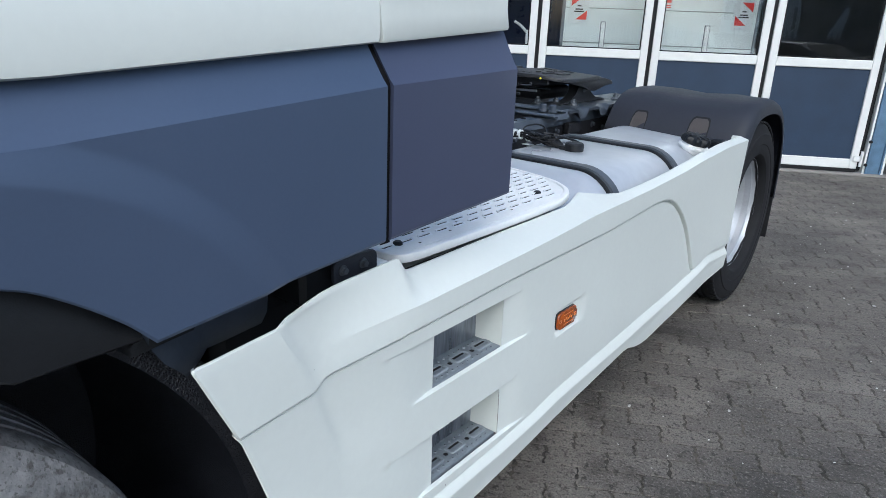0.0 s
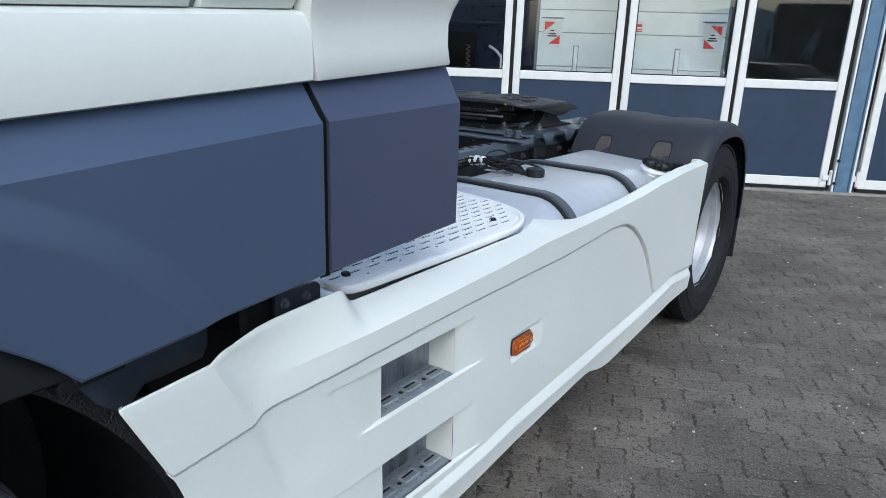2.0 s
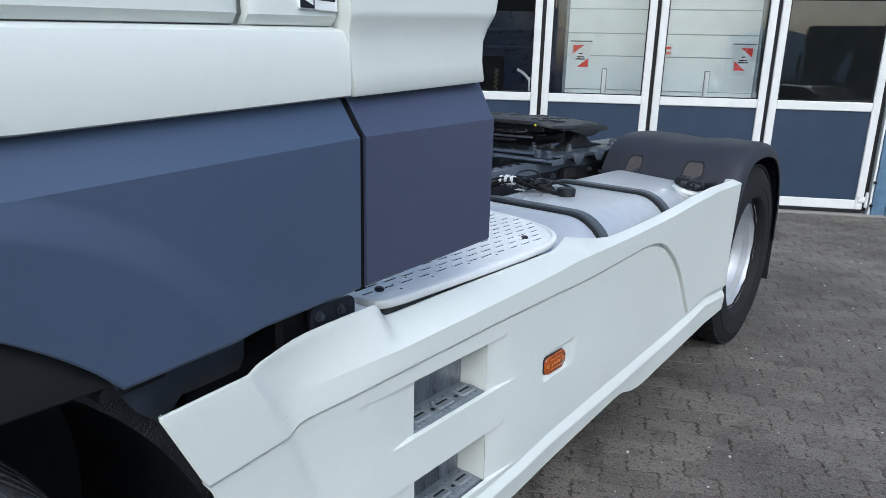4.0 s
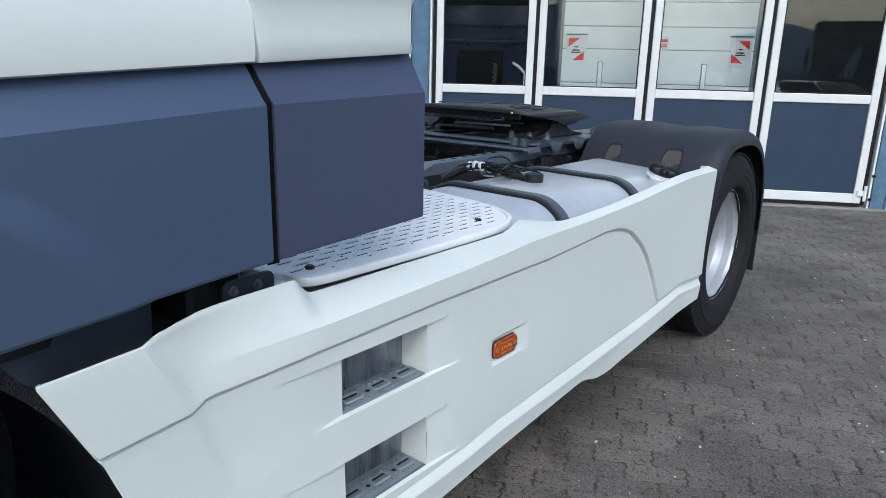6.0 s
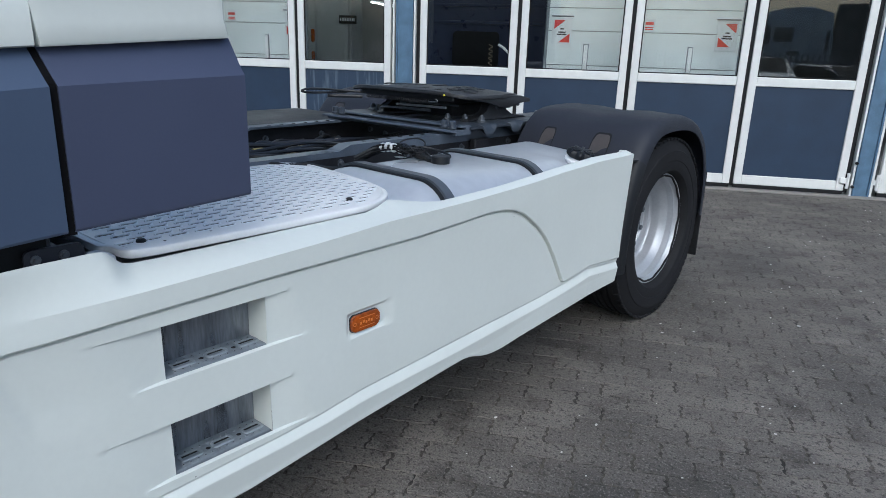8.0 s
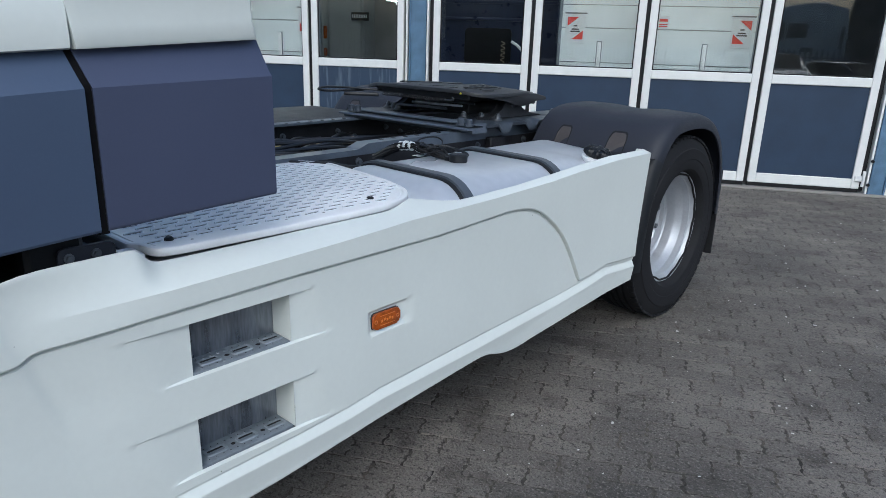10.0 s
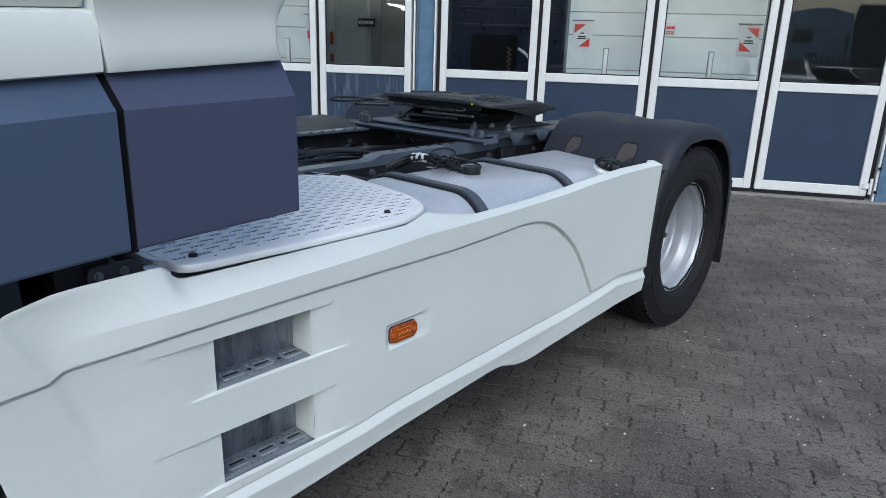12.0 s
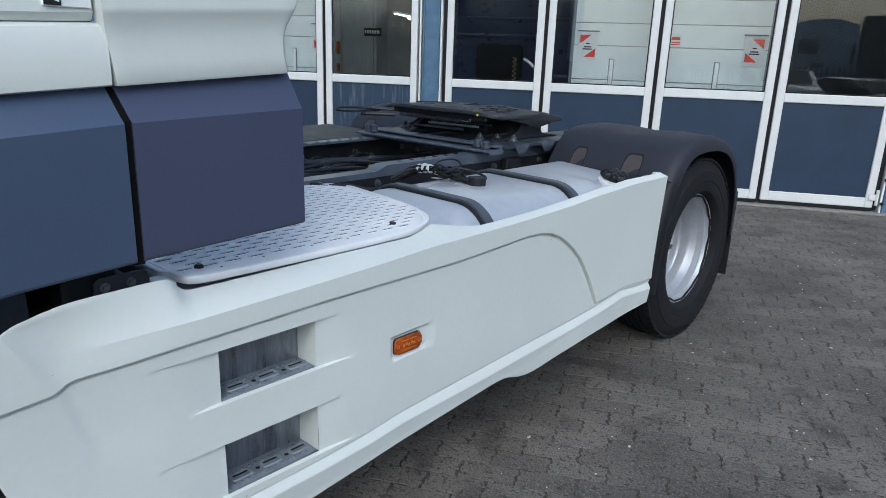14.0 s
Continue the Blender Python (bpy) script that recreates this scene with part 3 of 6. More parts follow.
def white_rear_panel():
    """Side deflector behind the door: hollow low down and flared above, its rear edge swept."""
    prof = [(0.0, 1.225), (0.001, 1.246), (0.006, 1.249), (0.04, 1.2485), (0.08, 1.249), (0.105, 1.252), (0.124, 1.259), (0.130, 1.261), (0.136, 1.2615), (0.20, 1.258), (0.4, 1.250), (1.2, 1.23)]
    rear = table([(0, 1.838), (0.05, 1.826), (0.08, 1.828), (0.13, 1.850), (0.2, 1.872), (0.4, 1.90), (1.2, 1.92)])
    rows = []
    for k, u in enumerate([-0.02, 0, 0.004, 0.03] + list(np.linspace(0.06, 0.96, 26)) + [0.985, 0.997, 1.0, 1.0]):
        row = []
        for dz, x in prof:
            y0 = 1.468 - 0.022 * min(1, dz / 0.14)
            uu = min(1, max(0, u))
            y = y0 + (rear(dz) - y0) * uu
            z = white_bottom(y) + dz
            edge = {0: 0.04, 1: 0.008, 2: 0.002}.get(k, 0.0)
            if u > 0.98:
                edge = {0.985: 0.001, 0.997: 0.006}.get(round(u, 3), 0.012 if k == 32 else 0.06)
            row.append((x - edge, y, z))
        rows.append(row)
    bm = bmesh.new()
    add_sheet(bm, rows)
    return part("side_deflector", bm, WHITE, cab, "white lacquered side deflector", smooth=40)


white_rear_panel()

# dark badge plate on the storage hatch: shapes only
badge_ob = part("badge", box((1.228, 1.362, 1.490), (1.239, 1.440, 1.548), 0.0015), SIGN, cab, "silver and black maker badge plate")
mark = bmesh.new()
add_box(mark, (1.238, 1.364, 1.492), (1.2402, 1.391, 1.546), 0)
for z_, y_ in ((1.523, 1.398), (1.505, 1.398)):
    add_box(mark, (1.238, y_, z_), (1.2402, 1.434, z_ + 0.012), 0.001)
part("badge_mark", mark, BLACK, badge_ob)
mark = bmesh.new()
add_prism(mark, [(1.367, 1.505), (1.388, 1.497), (1.388, 1.516)], "x", 1.2395, 1.2408)
add_prism(mark, [(1.367, 1.541), (1.388, 1.533), (1.367, 1.522)], "x", 1.2395, 1.2408)
part("badge_mark", mark, SIGN, badge_ob)

# -- front wheel and its housing --
def build_wheel(name, x_out, y, z, r, width, rear, rubber):
    w = part(name, lathe([(-width * 0.5, 0.12), (-width * 0.5, 0.2), (-width * 0.5, 0.28)], (x_out - width * 0.5, y, z), "x", 24), STEEL, truck)
    c = (x_out - width, y, z)
    R = r
    tread = [(0.02, 0.285), (0.008, 0.33), (0.0, 0.40), (0.012, R - 0.035), (0.035, R - 0.006), (0.06, R)]
    n_rib = 5
    a, b = 0.06, width - 0.06
    pitch = (b - a) / n_rib
    for k in range(n_rib):
        u0 = a + k * pitch
        if k:
            tread += [(u0, R - 0.012), (u0 + 0.010, R - 0.012), (u0 + 0.012, R)]
        tread.append((u0 + pitch - 0.002, R))
    tread += [(width - 0.05, R - 0.001), (width - 0.032, R - 0.008), (width - 0.014, R - 0.034), (width - 0.006, R - 0.06), (width - 0.001, 0.42), (width, 0.395), (width, 0.37), (width - 0.003, 0.366), (width - 0.003, 0.348), (width - 0.005, 0.333), (width - 0.010, 0.317), (width - 0.022, 0.306), (width - 0.045, 0.298), (width - 0.070, 0.290)]
    part("tyre", lathe(tread, c, "x", 96), rubber, w, "black radial truck tyre", smooth=28)
    blocks = bmesh.new()
    for k in range(72 if rear else 0):
        t = 2 * math.pi * k / 72
        m = Matrix.Translation((c[0], y, z)) @ Matrix.Rotation(t, 4, "X")
        add_box(blocks, (width - 0.056, -0.0165, R - 0.012), (width - 0.020, 0.0165, R + 0.0012), 0.003, m)
        for q in range(4):
            u0 = 0.06 + q * pitch
            add_box(blocks, (u0 + 0.012, -0.0185, R - 0.008), (u0 + pitch - 0.004, 0.0180, R + 0.0012), 0.0, m)
    if rear:
        tagged(part("tread_pattern", blocks, rubber, w, smooth=None), kind="stuff")
    else:
        blocks.free()
    e = width
    if rear:
        prof = [(e - 0.059, 0.296), (e - 0.050, 0.2985), (e - 0.046, 0.295), (e - 0.048, 0.287), (e - 0.058, 0.282), (e - 0.070, 0.276), (e - 0.074, 0.270), (e - 0.106, 0.266), (e - 0.114, 0.260), (e - 0.136, 0.243), (e - 0.144, 0.240), (e - 0.186, 0.238), (e - 0.194, 0.234), (e - 0.199, 0.226), (e - 0.219, 0.222), (e - 0.224, 0.216), (e - 0.217, 0.206), (e - 0.217, 0.200), (e - 0.228, 0.194), (e - 0.228, 0.142), (e - 0.218, 0.140)]
    else:
        prof = [(e - 0.016, 0.300), (e - 0.010, 0.304), (e - 0.006, 0.300), (e - 0.008, 0.288), (e - 0.03, 0.275), (e - 0.05, 0.262), (e - 0.04, 0.23), (e - 0.01, 0.19), (e + 0.01, 0.15), (e + 0.012, 0.142)]
    rim = part("rim", lathe(prof, c, "x", 96), SILVER, w, "silver painted steel rim", smooth=18)
    if rear:
        wob = [(c[0] + e - 0.050, y + (0.2860 + 0.0030 * math.sin(7 * t) + 0.0022 * math.sin(17 * t + 1)) * math.cos(t), z + (0.2860 + 0.0030 * math.sin(7 * t) + 0.0022 * math.sin(17 * t + 1)) * math.sin(t)) for t in np.linspace(0, 2 * math.pi, 120)]
        part("bead_sealant", tube(wob, 0.0060, 6, 1), SEAL, w, "uneven black bead sealant")
    # wheel nuts and hub
    nuts = bmesh.new()
    base = c[0] + (e - 0.228 if rear else e + 0.0)
    for k in range(10):
        t = 2 * math.pi * (k + 0.5) / 10
        add_bolt(nuts, (base, y + 0.1675 * math.cos(t), z + 0.1675 * math.sin(t)), "x", 0.014, 0.028)
    tagged(part("wheel_nuts", nuts, STEEL, w), kind="stuff")
    hub = [(e - 0.24, 0.14), (e - 0.21, 0.138), (e - 0.20, 0.13), (e - 0.195, 0.115), (e - 0.19, 0.11), (e - 0.185, 0.10), (e - 0.185, 0.0)]
    part("hub", lathe([(u if rear else u + 0.18, q) for u, q in hub], c, "x", 36), CHASSIS, w, "dark grey wheel hub")
    return w


build_wheel("front_wheel", 1.17, 0.585, 0.478, 0.495, 0.315, False, OLDRUBBER)
build_wheel("rear_wheel", 1.185, 4.39, 0.482, 0.484, 0.30, True, RUBBER)
build_wheel("rear_wheel", 0.83, 4.39, 0.492, 0.494, 0.29, True, RUBBER)
for w_x in (-0.875, -0.54):
    build_wheel("rear_wheel", w_x, 4.39, 0.492, 0.494, 0.29, False, RUBBER)
build_wheel("front_wheel", -0.86, 0.585, 0.478, 0.495, 0.315, False, OLDRUBBER)

# liner: a rough black shell round the front wheel, and the flap behind it
liner = bmesh.new()
arc = [(0.60 + 0.635 * math.cos(radians(a)), 0.47 + 0.635 * math.sin(radians(a))) for a in np.linspace(-14, 175, 44)]
rows = []
for x in (0.55, 0.8, 1.05, 1.14, 1.160):
    rows.append([(x, p[0], p[1]) for p in arc])
rows.append([(1.160, 0.60 + 0.675 * math.cos(radians(a)), 0.47 + 0.675 * math.sin(radians(a))) for a in np.linspace(-14, 175, 44)])
add_sheet(liner, rows)
part("wheel_liner", liner, LINER, truck, "rough black wheel-arch liner")
inner = box((0.4, -0.3, 0.1), (0.55, 1.3, 1.1), 0.01)
part("liner_wall", inner, LINER, truck)
edge = bmesh.new()
rows = []
for k in range(40):
    y_ = 1.028 - 0.83 * k / 39
    top = low_edge(y_) + 0.01
    low = 0.988 if y_ > 0.875 else 0.47 + math.sqrt(max(0.01, 0.588 ** 2 - (y_ - 0.60) ** 2)) + 0.0
    low = min(top - 0.002, low)
    rows.append([(1.222, y_, top), (1.236, y_, top - 0.3 * (top - low)), (1.240, y_, low + 0.35 * (top - low)), (1.238, y_, low + 0.006), (1.230, y_, low), (1.18, y_, low + 0.004)])
add_sheet(edge, rows)
part("arch_trim", edge, BLACK, truck, "black plastic arch trim")

# things in the dark slot between cab and skirt
slot = bmesh.new()
add_box(slot, (0.7, 1.22, 0.80), (1.10, 1.575, 0.915), 0.02)
add_box(slot, (0.60, 1.36, 0.90), (1.16, 1.47, 1.06), 0.01)
part("step_well", slot, BLACK, truck)
br = prism([(1.024, 0.958), (1.118, 0.966), (1.126, 0.984), (1.116, 0.996), (1.036, 0.988), (1.022, 0.974)], "x", 1.06, 1.214, 0.006)
part("arch_bracket", br, BLACK, truck, "black plastic bracket under the arch")
well = bmesh.new()
add_sheet(well, [
    [(1.222, 1.030, 0.998), (1.218, 1.040, 0.985), (1.212, 1.052, 0.960), (1.200, 1.076, 0.924), (1.186, 1.110, 0.890), (1.165, 1.125, 0.870)],
    [(1.214, 1.060, 1.000), (1.208, 1.068, 0.985), (1.202, 1.078, 0.962), (1.192, 1.100, 0.926), (1.180, 1.128, 0.894), (1.158, 1.140, 0.872)],
    [(1.200, 1.105, 1.004), (1.192, 1.110, 0.986), (1.186, 1.118, 0.962), (1.176, 1.132, 0.930), (1.166, 1.150, 0.900), (1.150, 1.160, 0.880)],
    [(1.176, 1.160, 1.006), (1.170, 1.162, 0.988), (1.164, 1.166, 0.964), (1.156, 1.172, 0.934), (1.148, 1.180, 0.906), (1.130, 1.186, 0.884)],
    [(1.160, 1.220, 1.012), (1.156, 1.220, 0.988), (1.152, 1.222, 0.966), (1.146, 1.224, 0.938), (1.140, 1.226, 0.910), (1.12, 1.228, 0.880)],
    [(1.150, 1.300, 1.016), (1.146, 1.300, 0.990), (1.142, 1.302, 0.966), (1.136, 1.304, 0.938), (1.130, 1.306, 0.910), (1.11, 1.308, 0.880)]])
part("arch_corner", well, CHASSIS, truck, "smooth dark corner of the wheel arch")
br = bmesh.new()
add_prism(br, rounded(1.408, 0.940, 1.518, 0.988, 0.014, 4), "x", 1.180, 1.190, 0.002)
part("skirt_bracket", br, FENDER, truck, "black bracket with two bolts")
for y_, z_ in ((1.428, 0.968), (1.479, 0.969)):
    part("bracket_bolt", add_bolt(bmesh.new(), (1.190, y_, z_), "x", 0.0066, 0.010), STEEL, truck, "grey hexagon bolt")

# -- side skirt --
zb_ = table([(1.0, 0.2450), (1.819, 0.2890), (2.183, 0.3272), (2.60, 0.3620), (2.645, 0.3640), (2.68, 0.3610), (2.70, 0.3560), (2.729, 0.3470), (2.755, 0.3400), (2.78, 0.3360), (2.815, 0.3330), (2.85, 0.3330), (2.90, 0.3370), (2.958, 0.3440), (3.07, 0.3530), (3.28, 0.3680), (3.861, 0.3910)])
zc_ = table([(1.0, 0.3700), (1.9, 0.4000), (2.05, 0.4093), (2.182, 0.4254), (2.724, 0.4530), (3.08, 0.4680), (3.25, 0.4800), (3.50, 0.5020), (3.861, 0.4840)])
zg_ = table([(1.0, 0.792), (1.152, 0.797), (1.257, 0.803), (1.297, 0.805), (1.311, 0.810), (1.327, 0.8185), (1.346, 0.8215), (1.40, 0.822), (1.529, 0.827), (1.907, 0.836), (2.408, 0.839), (2.60, 0.848), (2.747, 0.856), (2.83, 0.853), (2.898, 0.841), (2.95, 0.822), (2.993, 0.797), (3.05, 0.758), (3.102, 0.712), (3.14, 0.668), (3.178, 0.615), (3.22, 0.545), (3.249, 0.496), (3.29, 0.496), (3.50, 0.515), (3.9, 0.497)])
zt_ = table([(1.0, 0.938), (1.10, 0.940), (1.182, 0.944), (1.225, 0.946), (1.25, 0.956), (1.29, 0.964), (1.325, 0.970), (1.36, 0.972), (1.40, 0.972), (1.46, 0.971), (1.525, 0.970), (1.541, 0.968), (1.552, 0.959), (1.565, 0.944), (1.580, 0.931), (1.600, 0.9255), (1.66, 0.922), (1.79, 0.921), (1.97, 0.921), (2.14, 0.921), (2.28, 0.921), (2.33, 0.928), (2.383, 0.941), (2.44, 0.931), (2.50, 0.922), (2.55, 0.920), (2.61, 0.924), (2.70, 0.928), (2.83, 0.931), (3.03, 0.943), (3.225, 0.957), (3.48, 0.968), (3.861, 0.967)])
xt_ = table([(1.0, 1.2635), (1.226, 1.2635), (1.27, 1.258), (1.30, 1.253), (1.37, 1.244), (1.45, 1.235), (1.541, 1.224), (1.565, 1.215), (1.58, 1.208), (1.60, 1.203), (1.66, 1.196), (1.79, 1.191), (1.97, 1.188), (2.28, 1.186), (2.383, 1.169), (2.44, 1.182), (2.50, 1.200), (2.55, 1.222), (2.61, 1.232), (2.70, 1.236), (3.48, 1.236), (3.861, 1.236)])
zu_ = table([(1.0, 0.926), (1.256, 0.926), (1.262, 0.872), (1.30, 0.874), (1.318, 0.875), (1.354, 0.877), (1.405, 0.878), (1.45, 0.878), (1.60, 0.881), (1.80, 0.887), (2.04, 0.895), (2.163, 0.901), (2.295, 0.909), (2.52, 0.912), (2.673, 0.915), (3.004, 0.928), (3.196, 0.942), (3.48, 0.954), (3.861, 0.957)])
fold_ = table([(0.2, 1.385), (0.50, 1.385), (0.682, 1.333), (0.753, 1.306), (0.806, 1.288), (0.942, 1.226), (1.0, 1.220)])
front_ = table([(0.2, 1.225), (0.35, 1.235), (0.5, 1.225), (0.644, 1.198), (0.726, 1.171), (0.781, 1.152), (0.808, 1.136), (0.874, 1.105), (0.934, 1.077), (1.0, 1.07)])
rear_ = table([(0.3, 3.668), (0.382, 3.683), (0.478, 3.704), (0.557, 3.708), (0.686, 3.724), (0.825, 3.738), (0.97, 3.756)])
ledge_ = table([(1.0, 0.022), (1.7, 0.024), (2.2, 0.030), (2.6, 0.036), (3.1, 0.032), (3.861, 0.028)])
flap_ = table([(1.0, 0.0), (2.64, 0.0), (2.68, 0.004), (2.74, 0.024), (2.80, 0.042), (2.90, 0.054), (3.10, 0.067), (3.30, 0.068), (3.861, 0.052)])
WIN = ((0.422, 0.556), (0.662, 0.788))
WY0, WY1 = 1.630, 1.892


def skirt_x(y, z):
    """How far out the flat of the skirt stands, with its shallow scoops."""
    x = 1.2555 + 0.006 * smoothstep(0.7, 0.45, z)
    x += 0.016 * max(0.0, y - 3.56)
    for a, b in WIN:
        if a - 0.0005 <= z <= b + 0.0005:
            fore = smoothstep(1.44 + 0.10 * (b - z) / (b - a), WY0, y) if y < 1.76 else smoothstep(2.03 - 0.06 * (z - a) / (b - a), WY1, y)
            x -= 0.010 * fore
    if 0.598 <= z <= 0.672:
        x -= 0.008 * smoothstep(2.138, 2.152, y) * smoothstep(2.330, 2.266, y) * smoothstep(0.598, 0.608, z) * smoothstep(0.672, 0.666, z)
    return x


def along(y, z):
    """Stretches the columns between the slanted front edge, the front fold and the leaning rear edge."""
    if y < 1.27:
        return front_(z) + (y - 1.07) / 0.20 * (fold_(z) - front_(z))
    if y < 1.45:
        return fold_(z) + (y - 1.27) / 0.18 * (1.45 - fold_(z))
    return y + (rear_(z) - 3.861) * smoothstep(3.3, 3.861, y)


def build_skirt():
    ys = sorted(set([round(v, 4) for v in np.arange(1.07, 3.862, 0.009)] + [1.27, 1.277, 3.861, WY0, WY1, WY0 - 0.004, WY1 + 0.004, 2.325, 2.36, 1.59, 1.605, 2.10, 2.335]))
    cols, keep = [], []
    for y in ys:
        ahead = y < 1.45
        yt, yu, yg, yl = (along(y, v) if ahead else y for v in (0.94, 0.88, 0.80, 0.35))
        zb, zc, zg, zu, zt = zb_(yl), zc_(yl), zg_(yg), zu_(yu), zt_(yt)
        slope = (zg_(yg + 0.01) - zg_(yg - 0.01)) / 0.02
        wide = min(math.sqrt(1 + slope * slope) * (1 + 0.5 * smoothstep(2.7, 3.0, y)), 0.5 * (zg - zc) / 0.011)
        deep = 1 - smoothstep(3.262, 3.28, y)
        low, high = zc + min(0.008, 0.25 * (zg - zc)), zg - 0.011 * wide
        held = smoothstep(1.38, 1.44, y) * smoothstep(2.12, 2.03, y)
        room = lambda v: held * v + (1 - held) * (low + (high - low) * (v - 0.410) / 0.392)
        zs = []
        (a2, b2), (a1, b1) = WIN
        # z, extra inward offset, tag of the window row
        # lower face under a narrow ledge, and from the dip on an upright flap below it
        zl = zc - ledge_(y)
        zf = min(max(zb + flap_(y), zb + 0.010), zl - 0.014)
        face = lambda v: -0.0102 + 0.15 * (zl - max(v, zf))
        zs += [(zb + 0.03, 0.060, 0), (zb + 0.002, 0.030, 0), (zb, 0.006, 0), (zb + 0.002, face(zb) + 0.003, 0), (zb + 0.005, face(zb), 0)]
        zs += [(zb + 0.005 + (zf - zb - 0.005) * t, face(zb) - 0.002 * t, 0) for t in (0.3, 0.65, 0.92)]
        zs += [(zf - 0.001, face(zb) - 0.002, 0), (zf + 0.002, face(zf) - 0.0016, 0)]
        zs += [(zf + (zl - zf) * t, face(zl * t + zf * (1 - t)) - 0.0016 * (1 - t), 0) for t in (0.35, 0.7, 0.93)]
        zs += [(zl, -0.0102, 0), (zl + 0.0025, -0.0095, 0), (zc - 0.008, 0.001, 0), (zc - 0.003, 0.004, 0), (zc, 0.004, 0), (zc + 0.6 * (low - zc), 0.0, 0)]
        for z0, z1, n, tag in ((low, room(a2 - 0.003), 2, 0), (room(a2), room(b2), 12, 2), (room(b2 + 0.003), room(0.597), 3, 0), (room(0.599), room(a1 - 0.003), 6, 0), (room(a1), room(b1), 12, 1), (room(b1 + 0.003), high, 3, 0)):
            zs += [(z0 + (z1 - z0) * k / n, 0.0, tag) for k in range(n + 1)]
        zs += [(zg - 0.0065 * wide, 0.0005 * deep, 0), (zg - 0.0025 * wide, 0.0075 * deep, 0), (zg, 0.0075 * deep - 0.005 * (1 - deep), 0), (zg + 0.002, -0.0065, 0), (zg + 0.006, -0.009, 0)]
        zu = max(zu, zg + 0.02)
        lean = 0.005 * smoothstep(1.27, 1.33, y) * (1 - smoothstep(1.45, 1.6, y))
        for t in np.linspace(0.1, 1, 8):
            zs.append((zg + 0.006 + (zu - zg - 0.006) * t, -0.009 + lean * t, 0))
        xu = skirt_x(y, zu) + 0.009 - lean
        xt = min(xt_(yt), xu - 0.001)
        col = [[skirt_x(y, z) - off, z, tag] for z, off, tag in zs]
        # above the crease: first a flat shelf, then a steeper band, close to the front
        two = 0.5 * smoothstep(1.28, 1.34, y) * (1 - smoothstep(1.38, 1.50, y))
        for t in (0.06, 0.15, 0.27, 0.42, 0.6, 0.78, 0.9, 0.97):
            fx = t + two * (float(np.interp(t, [0, 0.35, 1], [0, 0.62, 1])) - t)
            fz = t + two * (float(np.interp(t, [0, 0.35, 1], [0, 0.27, 1])) - t)
            col.append([xu + (xt - xu) * fx, zu + (zt - zu) * fz, 0])
        col += [[xt - 0.0015, zt + 0.0012, 0], [xt - 0.006, zt + 0.0005, 0], [xt - 0.009, zt - 0.004, 0], [xt - 0.010, zt - 0.03, 0]]
        out = []
        for x, z, tag in col:
            yy = along(y, z)
            if y < 1.27:
                # the flat facet ahead of the fold
                x += 0.055 * (fold_(z) - yy) * smoothstep(0.45, 0.62, z)
            elif y < 1.62:
                # a shallow scoop starts at the fold, above the seam
                x -= 0.0045 * smoothstep(0.0, 0.03, yy - fold_(z)) * (1 - smoothstep(0.04, 0.26, yy - fold_(z))) * smoothstep(0.60, 0.72, z) * (1 - smoothstep(0.94, 0.97, z))
            out.append((x, yy, z))
        cols.append(out)
        keep.append([c[2] for c in col])
    n = len(cols[0])
    edge_col = cols[0][:-4] + [cols[0][-5]] * 4
    front = [[(p[0] - d, p[1] + e, p[2]) for p in edge_col] for d, e in ((0.012, 0.006), (0.008, -0.001), (0.003, -0.003))]
    cols[0] = cols[0][:-3] + [cols[0][-4]] * 3
    back = [[(p[0] - d, p[1] + e, p[2]) for p in cols[-1]] for d, e in ((0.003, 0.003), (0.008, 0.003), (0.03, -0.002))]
    bm = bmesh.new()
    vs = add_sheet(bm, front + cols + back)
    gone = []
    for i, y in enumerate(ys[:-1]):
        if WY0 - 1e-6 <= y and ys[i + 1] <= WY1 + 1e-6:
            for k in range(n - 1):
                if keep[i][k] and keep[i][k] == keep[i][k + 1]:
                    f = bm.faces.get([vs[i + 3][k], vs[i + 3][k + 1], vs[i + 4][k + 1], vs[i + 4][k]])
                    if f:
                        gone.append(f)
    bmesh.ops.delete(bm, geom=gone, context="FACES")
    bm.verts.index_update()
    line_ = vs[ys.index(1.27) + 3]
    fold_edge = {tuple(sorted((a_.index, b_.index))) for a_, b_ in zip(line_, line_[1:]) if a_.co.z > 0.60}
    # the crease below the top bevel stays crisp from behind the fold to the rear edge
    row_u = n - 13
    for i, y in enumerate(ys[:-1]):
        if y > 1.38:
            fold_edge.add(tuple(sorted((vs[i + 3][row_u].index, vs[i + 4][row_u].index))))
    ob = part("side_skirt", bm, WHITE, truck, "white moulded side skirt with two step openings", smooth=24)
    for e in ob.data.edges:
        if tuple(sorted(e.vertices)) in fold_edge:
            e.use_edge_sharp = True
    return ob


skirt = build_skirt()


